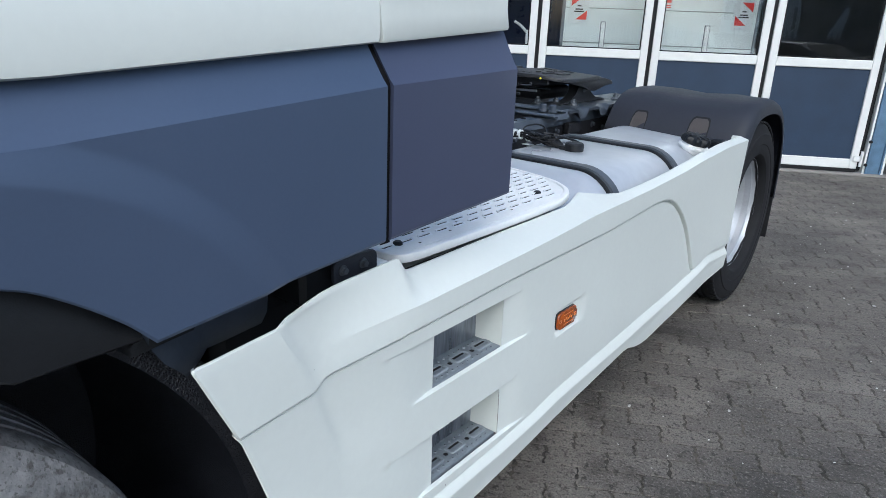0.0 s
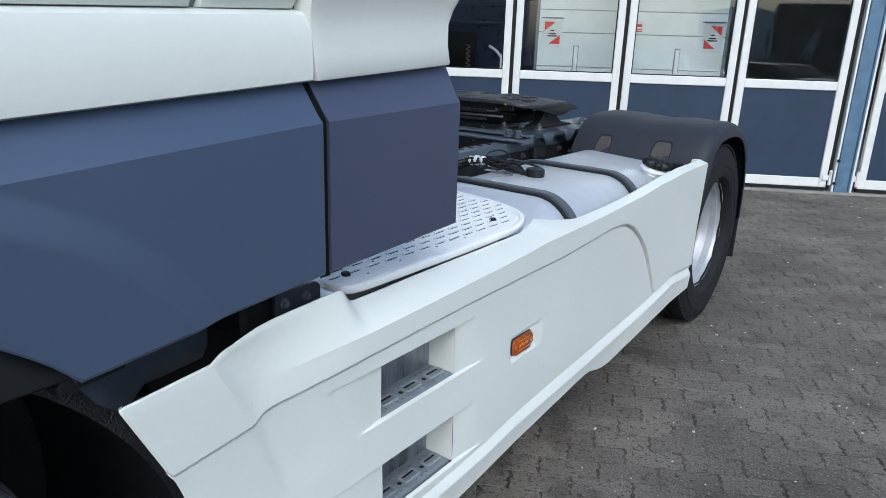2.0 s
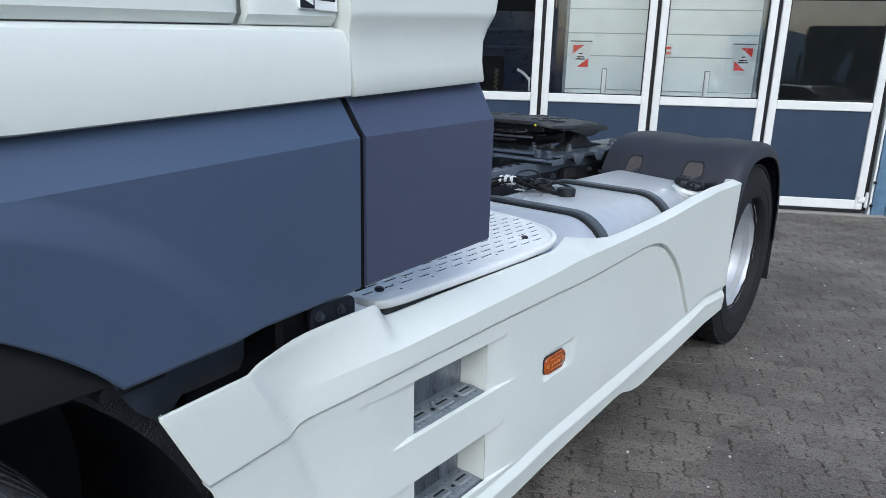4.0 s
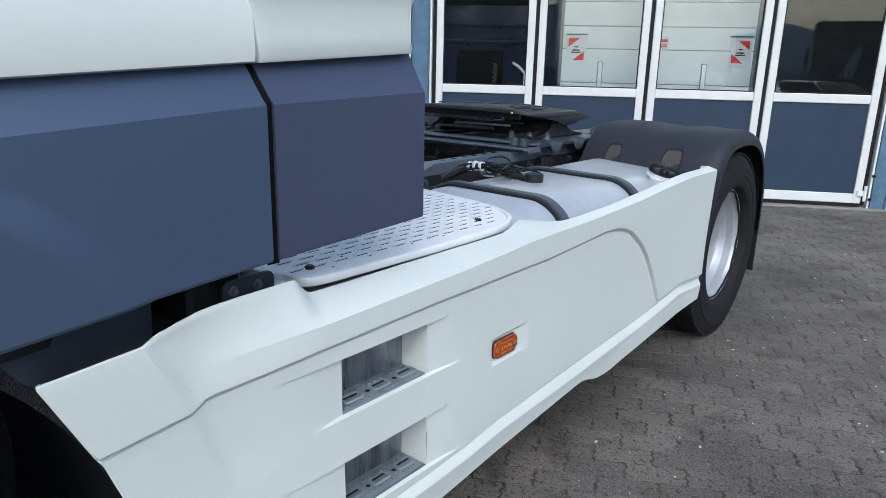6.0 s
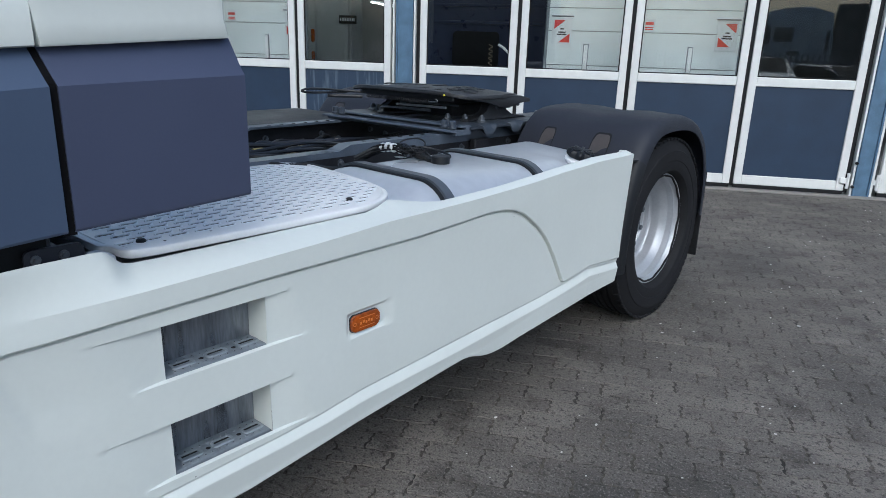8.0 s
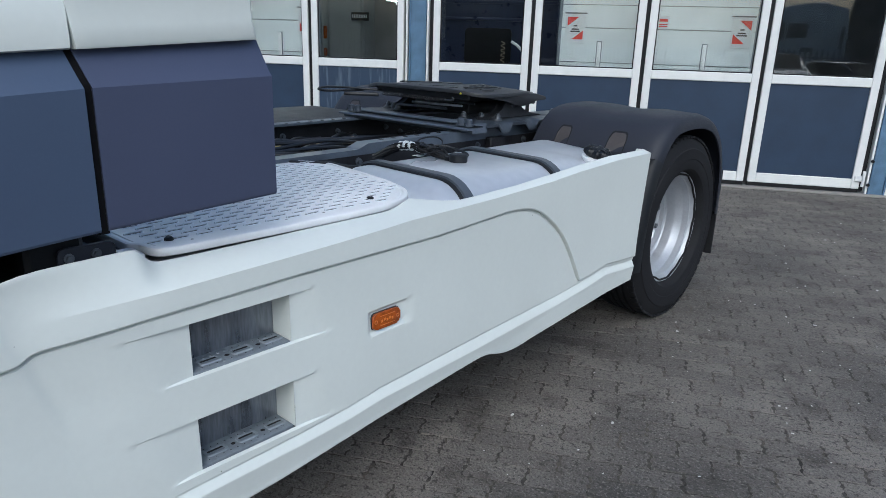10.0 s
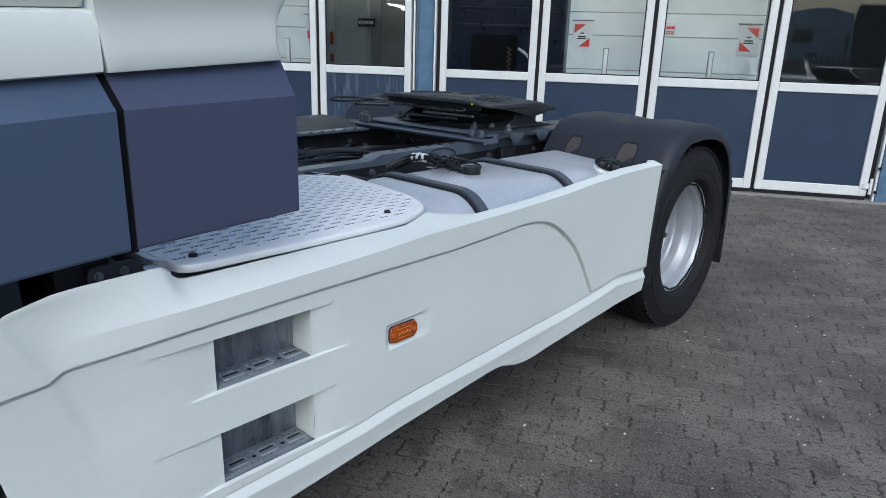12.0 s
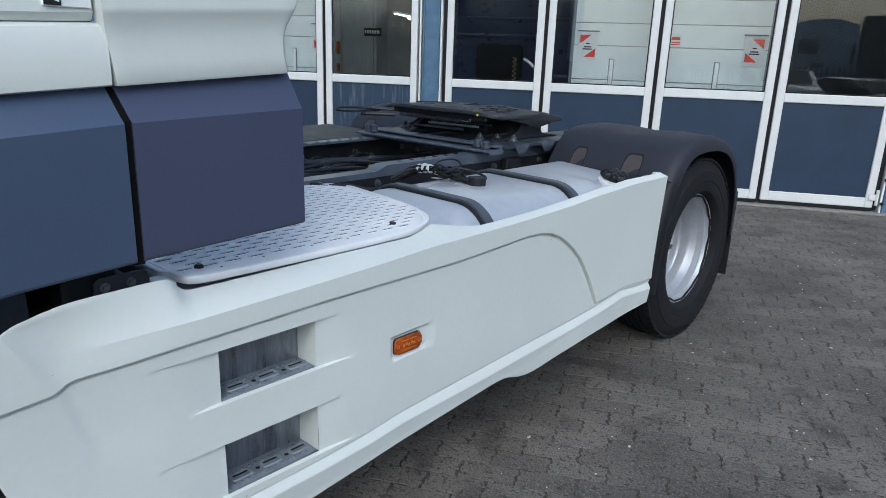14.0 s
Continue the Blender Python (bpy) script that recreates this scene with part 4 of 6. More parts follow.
def build_step(z0, z1):
    """White reveal of a step opening, with the grey tread at its foot."""
    bm = bmesh.new()
    x0 = 1.1665
    y0, y1 = WY0, WY1
    prof = [(skirt_x(y_, z_) - 0.0006, y_, z_) for y_, z_ in ((y0, z0), (y0, z1), (y1, z1), (y1, z0))]
    inner_ = [(x0, y0 - 0.004, z0), (x0, y0 - 0.004, z1 + 0.006), (x0, y1 + 0.0, z1 + 0.006), (x0, y1 + 0.0, z0)]
    add_sheet(bm, [prof, inner_])
    part("reveal", bm, WHITE, skirt, smooth=20)
    part("step_back", box((1.160, y0 + 0.001, z0 + 0.002), (1.1705, y1 - 0.001, z1 + 0.004), 0.001), STEPBACK, skirt, "dull brushed metal behind the step")
    tread = bmesh.new()
    add_box(tread, (1.1665, y0 + 0.001, z0 - 0.012), (1.2455, y1 - 0.001, z0 + 0.004), 0.004, seg=2)
    step = part("step_tread", tread, TREAD, skirt, "grey perforated metal step")
    dots_ = bmesh.new()
    w = (y1 - y0) / 3.1
    for k in range(3):
        ya = y0 + 0.030 + k * w
        raised = bmesh.new()
        ring = rounded(ya, 1.196, ya + 0.056, 1.226, 0.007, 3)
        hole = rounded(ya + 0.006, 1.202, ya + 0.050, 1.220, 0.004, 3)
        lo = [raised.verts.new((p[1], p[0], z0 + 0.0035)) for p in ring]
        hi = [raised.verts.new((p[1] + (0.002 if p[1] < 1.213 else -0.002), p[0], z0 + 0.0078)) for p in ring]
        hi2 = [raised.verts.new((p[1], p[0], z0 + 0.0072)) for p in hole]
        lo2 = [raised.verts.new((p[1], p[0], z0 + 0.0042)) for p in hole]
        m_ = len(ring)
        for a_, b_ in ((lo, hi), (hi, hi2), (hi2, lo2)):
            for i in range(m_):
                raised.faces.new([a_[i], a_[(i + 1) % m_], b_[(i + 1) % m_], b_[i]])
        part("slot_rim", raised, GRIP, step, "paler worn rim of a slot")
    for row, x in ((0, 1.1885), (1, 1.2350)):
        for k in range(13):
            yy = y0 + 0.018 + k * 0.0188 + 0.0094 * (row % 2)
            if yy < y1 - 0.010:
                add_lathe(dots_, [(0.004, 0.0042), (0.0060, 0.0032), (0.0066, 0.0022)], (x, yy, z0), "z", 8)
    tagged(part("grip_dots", dots_, TREAD, step), kind="stuff")
    pits = bmesh.new()
    for row, x in ((0, 1.1885), (1, 1.2350)):
        for k in range(13):
            yy = y0 + 0.018 + k * 0.0188 + 0.0094 * (row % 2)
            if yy < y1 - 0.010:
                pits.faces.new([pits.verts.new((x + 0.0018 * math.cos(q), yy + 0.0018 * math.sin(q), z0 + 0.0065)) for q in np.linspace(0, 2 * math.pi, 8)[:-1]])
    tagged(part("grip_hole", pits, SEAL, step, smooth=None), kind="stuff")
    for k in range(3):
        ya = y0 + 0.030 + k * w
        part("slot_floor", prism([(p[1], p[0]) for p in rounded(ya + 0.006, 1.202, ya + 0.050, 1.220, 0.004, 3)], "z", z0 + 0.0042, z0 + 0.0052), TREAD, step)
        # black strip along the inner edge paints the rim's shade on the floor
        part("slot_hole_and_shade", prism([(p[1], p[0]) for p in rounded(ya + 0.008, 1.2025, ya + 0.048, 1.2085, 0.002, 3)], "z", z0 + 0.0050, z0 + 0.0057), SEAL, step)
        if k < 2:
            part("drain_hole", lathe([(0.0052, 0.0060), (0.0052, 0.0)], (1.213, ya + 0.073, z0), "z", 12), SEAL, step)


for z0, z1 in WIN:
    build_step(z0, z1)

# amber marker lamp
lamp_base = part("marker_lamp", prism(rounded(2.1545, 0.6085, 2.2625, 0.6605, 0.014, 6), "x", 1.240, 1.2525, 0.002), BLACK, skirt, "amber side marker lamp")
lens = bmesh.new()
add_prism(lens, rounded(2.1560, 0.6105, 2.2610, 0.6590, 0.013, 6), "x", 1.248, 1.2590, 0.005)
part("lens", lens, AMBER, lamp_base, "ribbed amber lens")
ribs = bmesh.new()
for z_ in (0.6195, 0.6475):
    add_box(ribs, (1.2587, 2.182, z_), (1.2594, 2.240, z_ + 0.0020), 0.0003)
for k in range(5):
    add_box(ribs, (1.2587, 2.186 + 0.010 * k, 0.6290 + 0.003 * (k % 2)), (1.2594, 2.193 + 0.010 * k, 0.6370 + 0.003 * (k % 2)), 0.0003)
for yy in (2.167, 2.250):
    add_lathe(ribs, [(1.2587, 0.0060), (1.2596, 0.0056), (1.2596, 0.0042), (1.2587, 0.0038)], (0, yy, 0.635), "x", 14)
part("lens_rib", ribs, ORANGE, lamp_base, "bright orange reflector ribs")

# -- tank, its straps and its cap --
def tank_section(inset=0.0):
    """Rounded section of the tank, from the inner side over the top to the outer side."""
    pts = []
    x0, x1, z0, z1 = 0.52 + inset, 1.157 - inset, 0.36 + inset, 0.944 - inset
    for cx, cz, r, a0 in ((x1 - 0.12, z0 + 0.12, 0.12, -90), (x1 - 0.14, z1 - 0.14, 0.14, 0), (x0 + 0.18, z1 - 0.18, 0.18, 90), (x0 + 0.10, z0 + 0.10, 0.10, 180)):
        r_ = max(0.02, r - inset)
        for k in range(10):
            t = radians(a0 + 90 * k / 9)
            pts.append((cx + r_ * math.cos(t), cz + r_ * math.sin(t)))
    return pts


def crowned(x, z, y=3.0):
    """Cambered top, set lower where the catwalk plate lies on it and round the filler neck."""
    if z < 0.7:
        return z
    return z - 0.012 * ((x - 0.78) / 0.4) ** 2 - 0.030 * (1 - smoothstep(2.56, 2.625, y)) * smoothstep(0.7, 0.9, z) - 0.024 * smoothstep(3.46, 3.58, y) * smoothstep(0.92, 1.06, x) * smoothstep(0.8, 0.9, z)


tank_bm = bmesh.new()
rows = []
for y, ins in ((1.62, 0.05), (1.625, 0.02), (1.64, 0.004), (1.66, 0), (2.3, 0), (2.54, 0), (2.56, 0), (2.58, 0), (2.60, 0), (2.625, 0), (3.1, 0), (3.44, 0), (3.48, 0), (3.52, 0), (3.56, 0), (3.60, 0), (3.80, 0), (3.83, 0.004), (3.850, 0.018), (3.858, 0.05)):
    s = tank_section(ins)
    rows.append([(p[0], y, crowned(*p, y)) for p in s + s[:1]])
vs = add_sheet(tank_bm, rows)
bmesh.ops.remove_doubles(tank_bm, verts=tank_bm.verts[:], dist=1e-5)
bmesh.ops.holes_fill(tank_bm, edges=[e for e in tank_bm.edges if len(e.link_faces) == 1])
tank = part("fuel_tank", tank_bm, ALU, truck, "silver aluminium fuel tank with black straps", smooth=30)
for y0, y1 in ((2.668, 2.730), (3.228, 3.288)):
    bm = bmesh.new()
    s = tank_section(-0.0035)
    ring0 = [(p[0], y0, crowned(*p)) for p in s + s[:1]]
    rows = [[(p[0], y0, crowned(*p)) for p in tank_section(0.004) + tank_section(0.004)[:1]], ring0, [(p[0], y0 + 0.006, p[2] + 0.002) for p in ring0], [(p[0], y1 - 0.006, p[2] + 0.002) for p in ring0], [(p[0], y1, p[2]) for p in ring0], [(p[0], y1, crowned(*p)) for p in tank_section(0.004) + tank_section(0.004)[:1]]]
    add_sheet(bm, rows)
    strap = part("strap", bm, BLACK, tank, "black rubber-lined steel strap", smooth=30)
    bm = bmesh.new()
    top_ring = [(p[0], crowned(*p)) for p in tank_section(-0.0075) + tank_section(-0.0075)[:1]]
    low_ring = [(p[0], crowned(*p)) for p in tank_section(-0.0040) + tank_section(-0.0040)[:1]]
    add_sheet(bm, [[(p[0], y_, p[1]) for p in r_] for r_, y_ in ((low_ring, y0 + 0.010), (top_ring, y0 + 0.0115), (top_ring, y1 - 0.0115), (low_ring, y1 - 0.010))])
    part("strap_band", bm, STRAP, strap, "slate-grey steel band", smooth=30)
tilt = Matrix.Translation((1.075, 3.62, 0.895)) @ Matrix.Rotation(radians(14), 4, "Y") @ Matrix.Rotation(radians(25), 4, "Z")
neck = lathe([(-0.09, 0.047), (0.0, 0.047), (0.006, 0.054), (0.018, 0.056), (0.022, 0.064), (0.030, 0.064), (0.034, 0.052), (0.042, 0.050), (0.042, 0.0)], (0, 0, 0), "z", 32)
bmesh.ops.transform(neck, matrix=tilt, verts=neck.verts)
part("filler_neck", neck, PLATE_ALU, tank, "bare aluminium filler neck")
cap = bmesh.new()
rows = []
for u, r, lob in ((0.036, 0.046, 0), (0.040, 0.056, 0.002), (0.046, 0.058, 0.006), (0.060, 0.057, 0.007), (0.069, 0.050, 0.006), (0.072, 0.036, 0.002), (0.072, 0.0, 0)):
    rows.append([((r + lob * math.cos(8 * t)) * math.cos(t), (r + lob * math.cos(8 * t)) * math.sin(t), u) for t in np.linspace(0, 2 * math.pi, 97)])
add_sheet(cap, rows)
bmesh.ops.remove_doubles(cap, verts=cap.verts[:], dist=1e-5)
for k in range(4):
    add_box(cap, (-0.050, -0.007, 0.066), (0.050, 0.007, 0.077), 0.004, Matrix.Rotation(radians(45 * k), 4, "Z"), 2)
bmesh.ops.transform(cap, matrix=tilt, verts=cap.verts)
part("filler_cap", cap, BLACK, tank, "black ribbed screw cap", smooth=30)

# -- frame rails --
def build_rail(x, sign):
    bm = bmesh.new()
    w, t = 0.075, 0.012
    zt = table([(0.5, 0.945), (2.86, 0.948), (2.90, 0.970), (3.6, 0.975), (5.05, 0.98)])
    for ys in ([0.5, 2.84], [2.84, 2.90, 5.05]):
        rows = []
        for y in ys:
            z = zt(y)
            pr = [(0, z), (w, z), (w, z - t), (t, z - t), (t, z - 0.26), (w, z - 0.26), (w, z - 0.272), (0, z - 0.272), (0, z)]
            rows.append([(x - sign * p[0], y, p[1]) for p in pr])
        add_sheet(bm, rows)
    return part("frame_rail", bm, RAIL, truck, "dark grey steel frame rail", smooth=30)


rail_near = build_rail(0.405, 1)
rail_far = build_rail(-0.405, -1)
# added black plates: the webs' grime, with their shade painted in
part("rail_web", box((-0.3925, 1.9, 0.72), (-0.3900, 4.95, 0.952), 0), GRIMESHADE, rail_far, "black plate for grime and shade on the rail's inner side")
part("rail_web", box((0.4055, 1.60, 0.72), (0.4080, 4.95, 0.925), 0), GRIMESHADE, rail_near, "black plate for grime and shade on the rail's outer side")
bolts = bmesh.new()
for k in range(19):
    y_ = 2.45 + k * 0.13
    add_bolt(bolts, (0.408, y_, 0.90 - 0.03 * (k % 3)), "x", 0.011, 0.016)
    if k % 2:
        add_bolt(bolts, (0.408, y_ + 0.04, 0.80), "x", 0.011, 0.016)
tagged(part("rail_bolts", bolts, STEEL, rail_near), kind="stuff")
bolts = bmesh.new()
for k in range(21):
    add_bolt(bolts, (-0.390, 2.3 + k * 0.12, 0.90 - 0.035 * (k % 3)), "x", 0.011, 0.018)
tagged(part("rail_bolts", bolts, STEEL, rail_far), kind="stuff")
for y_ in (2.2, 3.3, 4.9):
    part("cross_member", box((-0.393, y_, 0.72), (0.393, y_ + 0.10, 0.86), 0.01), CHASSIS, truck)
part("gearbox_cover", box((-0.36, 1.6, 0.55), (0.36, 3.2, 0.76), 0.03), GREASE, truck)

# -- catwalk plate over the front of the tank --
PLATE = [(0.37, 1.580), (0.70, 1.580), (1.00, 1.581), (1.06, 1.582), (1.086, 1.585), (1.097, 1.594), (1.108, 1.602), (1.128, 1.604), (1.150, 1.609), (1.165, 1.624), (1.172, 1.655), (1.174, 1.72), (1.173, 2.0), (1.165, 2.24), (1.150, 2.34), (1.118, 2.415), (1.07, 2.470), (1.0, 2.515), (0.85, 2.56), (0.60, 2.60), (0.50, 2.605), (0.40, 2.545), (0.37, 2.50)]


def smooth_outline(pts, n=3):
    out = []
    m = len(pts)
    for i in range(m):
        p0, p1, p2, p3 = (Vector(pts[(i + k) % m]) for k in (-1, 0, 1, 2))
        for k in range(n):
            t = k / n
            out.append(0.5 * (2 * p1 + (p2 - p0) * t + (2 * p0 - 5 * p1 + 4 * p2 - p3) * t * t + (3 * p1 - p0 - 3 * p2 + p3) * t ** 3))
    return out


def inset_outline(pts, d):
    out, m = [], len(pts)
    for i in range(m):
        a, b = pts[i - 1], pts[(i + 1) % m]
        t = (b - a).normalized()
        out.append(pts[i] + Vector((-t.y, t.x)) * d)
    return out


def plate_z(x, y):
    return 0.944 - 0.010 * (y - 1.6)


plate_bm = bmesh.new()
line = smooth_outline(PLATE)
rings = []
for d, dz in ((0.004, -0.0215), (-0.001, -0.0190), (-0.002, -0.0170), (-0.002, -0.0055), (-0.0006, -0.0020), (0.0025, -0.0002), (0.0060, 0.0005), (0.0125, 0.0), (0.0150, -0.0045), (0.0190, -0.0050), (0.0220, -0.0030), (0.026, -0.0028)):
    rings.append([plate_bm.verts.new((p.x, p.y, plate_z(p.x, p.y) + dz)) for p in inset_outline(line, d)])
for a_, b_ in zip(rings, rings[1:]):
    for i in range(len(line)):
        plate_bm.faces.new([a_[i], a_[(i + 1) % len(line)], b_[(i + 1) % len(line)], b_[i]])
plate_bm.faces.new(rings[-1])
bmesh.ops.triangulate(plate_bm, faces=[f for f in plate_bm.faces if len(f.verts) > 4])
catwalk = part("catwalk_plate", plate_bm, PLATE_ALU, truck, "silver perforated catwalk plate", smooth=30)


def inside_plate(x, y):
    return 0.43 < x < 1.135 and 1.60 < y < (2.47 if x > 1.0 else 2.53 if x > 0.8 else 2.56) - 0.5 * max(0, x - 1.03) and (x < 1.08 or y < 2.36)


slots, holes = bmesh.new(), bmesh.new()
row = 0
x = 0.425
while x < 1.14:
    y = 1.600 + (row * 0.0215) % 0.063
    while y < 2.56:
        if inside_plate(x, y) and inside_plate(x, y + 0.04):
            z = plate_z(x, y) - 0.003
            A = [slots.verts.new((*p, z)) for p in rounded(x - 0.0058, y - 0.001, x + 0.0088, y + 0.045, 0.005, 2)]
            B = [slots.verts.new((*p, z + (0.0046 if p[0] < x else 0.0012))) for p in rounded(x - 0.0050, y, x + 0.0072, y + 0.044, 0.0045, 2)]
            C = [slots.verts.new((*p, z + (0.0030 if p[0] < x else 0.0010))) for p in rounded(x - 0.0018, y + 0.0040, x + 0.0026, y + 0.0400, 0.0020, 2)]
            for a_, b_ in ((A, B), (B, C)):
                for k in range(len(A)):
                    slots.faces.new([a_[k], a_[(k + 1) % len(A)], b_[(k + 1) % len(A)], b_[k]])
            holes.faces.new([holes.verts.new((*p, z + 0.0008)) for p in rounded(x - 0.0020, y + 0.0036, x + 0.0029, y + 0.0404, 0.0022, 2)])
        y += 0.063
    x += 0.0325
    row += 1
for x, y in ((1.135, 1.71), (1.125, 1.83), (1.118, 1.98), (1.110, 2.05), (1.085, 1.78), (1.10, 2.16), (1.12, 2.10), (1.09, 1.90), (1.10, 2.22)):
    holes.faces.new([holes.verts.new((x + 0.0036 * math.cos(k), y + 0.0036 * math.sin(k), plate_z(x, y) - 0.0024)) for k in np.linspace(0, 2 * math.pi, 9)[:-1]])
tagged(part("slot_rim", slots, SLOTRIM_LIT, catwalk, smooth=50), kind="stuff")
tagged(part("slot_hole_and_shade", holes, SEAL, catwalk, smooth=None), kind="stuff")
for bx, by in ((1.108, 1.668), (1.072, 2.312), (0.46, 1.70)):
    part("plate_bolt", lathe([(0.0, 0.011), (0.005, 0.0105), (0.008, 0.007), (0.008, 0)], (bx, by, plate_z(bx, by) - 0.003), "z", 16), BLACK, catwalk, "black plate bolt")
tab = bmesh.new()
add_box(tab, (1.02, 1.535, 0.905), (1.15, 1.585, 0.918), 0.004, seg=2)
add_box(tab, (1.08, 1.555, 0.918), (1.15, 1.595, 0.934), 0.006, seg=2)
part("plate_tab", tab, PLATE_ALU, catwalk)
part("panel_screw", lathe([(0.0, 0.0), (0.003, 0.004), (-0.006, 0.004)], (1.236, 1.846, 1.336), "x", 10), SEAL, cab)
# flat black sheet low in the gap between plate edge and skirt
seal = bmesh.new()
rows = [[(x_, y_, z_) for y_ in np.linspace(1.60, 2.36, 30)] for x_, z_ in ((1.150, 0.903), (1.196, 0.903))]
add_sheet(seal, rows)
part("edge_gap_sheet", seal, SEAL, catwalk)

# -- rear mudguards --
GUARD = [(3.846, 0.36), (3.850, 0.45), (3.862, 0.55), (3.885, 0.68), (3.915, 0.79), (3.955, 0.885), (4.00, 0.955), (4.055, 1.015), (4.12, 1.055), (4.20, 1.077), (4.33, 1.086), (4.45, 1.082), (4.53, 1.07), (4.62, 1.045), (4.70, 1.00), (4.77, 0.935), (4.825, 0.85), (4.865, 0.74), (4.88, 0.62), (4.885, 0.50)]


def guard_line(steps=4):
    pts = [Vector(p) for p in GUARD]
    ext = [2 * pts[0] - pts[1]] + pts + [2 * pts[-1] - pts[-2]]
    out = []
    for i in range(1, len(ext) - 2):
        p0, p1, p2, p3 = ext[i - 1:i + 3]
        for k in range(steps):
            t = k / steps
            out.append(0.5 * (2 * p1 + (p2 - p0) * t + (2 * p0 - 5 * p1 + 4 * p2 - p3) * t * t + (3 * p1 - p0 - 3 * p2 + p3) * t ** 3))
    return out + [pts[-1]]


def build_mudguard(side):
    line = guard_line()
    n = len(line)
    def off(i, d):
        a, b = line[max(i - 1, 0)], line[min(i + 1, n - 1)]
        t = (b - a).normalized()
        return line[i] + Vector((t.y, -t.x)) * d
    rows = []
    section = [(0.50, 0.030), (0.50, 0.006), (0.505, 0.0), (0.56, -0.003), (0.70, -0.004), (0.85, -0.004), (1.00, -0.003), (1.10, 0.0), (1.15, 0.003), (1.175, 0.010), (1.190, 0.020), (1.200, 0.034), (1.206, 0.060), (1.207, 0.075), (1.203, 0.078), (1.198, 0.074), (1.190, 0.045), (1.175, 0.022), (1.10, 0.014), (0.52, 0.014)]
    for i in range(n):
        wave = 0.0
        row_ = []
        for x_, d in section:
            top = smoothstep(1.02, 1.07, line[i].y)
            wave = -0.010 * top * math.cos((x_ - 0.53) * 2 * math.pi / 0.21) if 0.505 < x_ < 1.14 and d < 0.01 else 0
            p = off(i, d - wave * -1.0)
            row_.append((side * x_, p.x, p.y))
        rows.append(row_)
    bm = bmesh.new()
    add_sheet(bm, rows)
    low = bmesh.new()
    add_sheet(low, [[(p[0] + side * 0.0015, p[1] - 0.0015, p[2]) for p in row_] for row_ in rows[:22]])
    guard = part("mudguard", bm, FENDER, truck, "charcoal plastic rear mudguard", smooth=38)
    part("lower_guard", low, BLACK, guard, "black lower front section", smooth=38)
    # recessed reflector pockets on the leading slope
    for xa, xb in ((0.635, 0.710), (0.930, 1.022)):
        pocket, rim = bmesh.new(), bmesh.new()
        i0, i1 = 16, 26
        def place(u, v, d):
            f = i0 + (i1 - i0) * v
            i = min(int(f), n - 2)
            p = off(i, d).lerp(off(i + 1, d), f - i)
            x_ = xa + (xb - xa) * u
            return (side * x_, p.x, p.y)
        shape = [(0, 0), (0.0, 0.5), (0.02, 0.8), (0.10, 0.95), (0.22, 1.0), (0.78, 1.0), (0.90, 0.95), (0.98, 0.8), (1, 0.5), (1, 0)]
        pocket.faces.new([pocket.verts.new(place(u, v, -0.0065)) for u, v in shape])
        part("pocket", pocket, POCKET, guard, "brown-tinted pocket cover", smooth=None)
        ring_o = [(u + (0.06 if u > 0.5 else -0.06), v + (0.05 if v > 0.7 else 0)) for u, v in shape]
        a_, b_ = [rim.verts.new(place(u, v, -0.007)) for u, v in shape], [rim.verts.new(place(u, v, -0.0072)) for u, v in ring_o]
        for k in range(len(shape) - 1):
            rim.faces.new([a_[k], a_[k + 1], b_[k + 1], b_[k]])
        part("pocket_groove", rim, SEAL, guard, smooth=None)
    flap = box((min(side * 0.58, side * 1.19), 4.868, 0.245), (max(side * 0.58, side * 1.19), 4.880, 0.74), 0.003)
    part("mud_flap", flap, RUBBER, guard, "black rubber mud flap")
    lip = bmesh.new()
    add_box(lip, (min(side * 1.16, side * 1.196), 3.885, 0.895), (max(side * 1.16, side * 1.196), 3.965, 0.899), 0.001)
    part("guard_seam", lip, SEAL, guard)
    stay = tube([(side * 0.40, 4.30, 0.86), (side * 0.75, 4.30, 0.98), (side * 1.1, 4.30, 1.02)], 0.018)
    part("guard_stay", stay, CHASSIS, guard)
    return guard


build_mudguard(1)
build_mudguard(-1)
part("guard_latch", box((1.06, 3.925, 0.890), (1.11, 3.965, 0.912), 0.004, seg=2), BLACK, truck)

# dark cover ahead of the far mudguard
cover = prism(rounded(-1.22, 0.34, -0.50, 0.955, 0.05, 4), "y", 1.25, 3.82, 0.01)
part("far_tank_cover", cover, BLACK, truck, "black plastic cover on the far side")

# -- fifth wheel --
coupling = part("fifth_wheel", box((-0.22, 3.70, 1.085), (0.22, 4.10, 1.135), 0.02, seg=2), GREASE, truck, "greasy black fifth-wheel coupling")


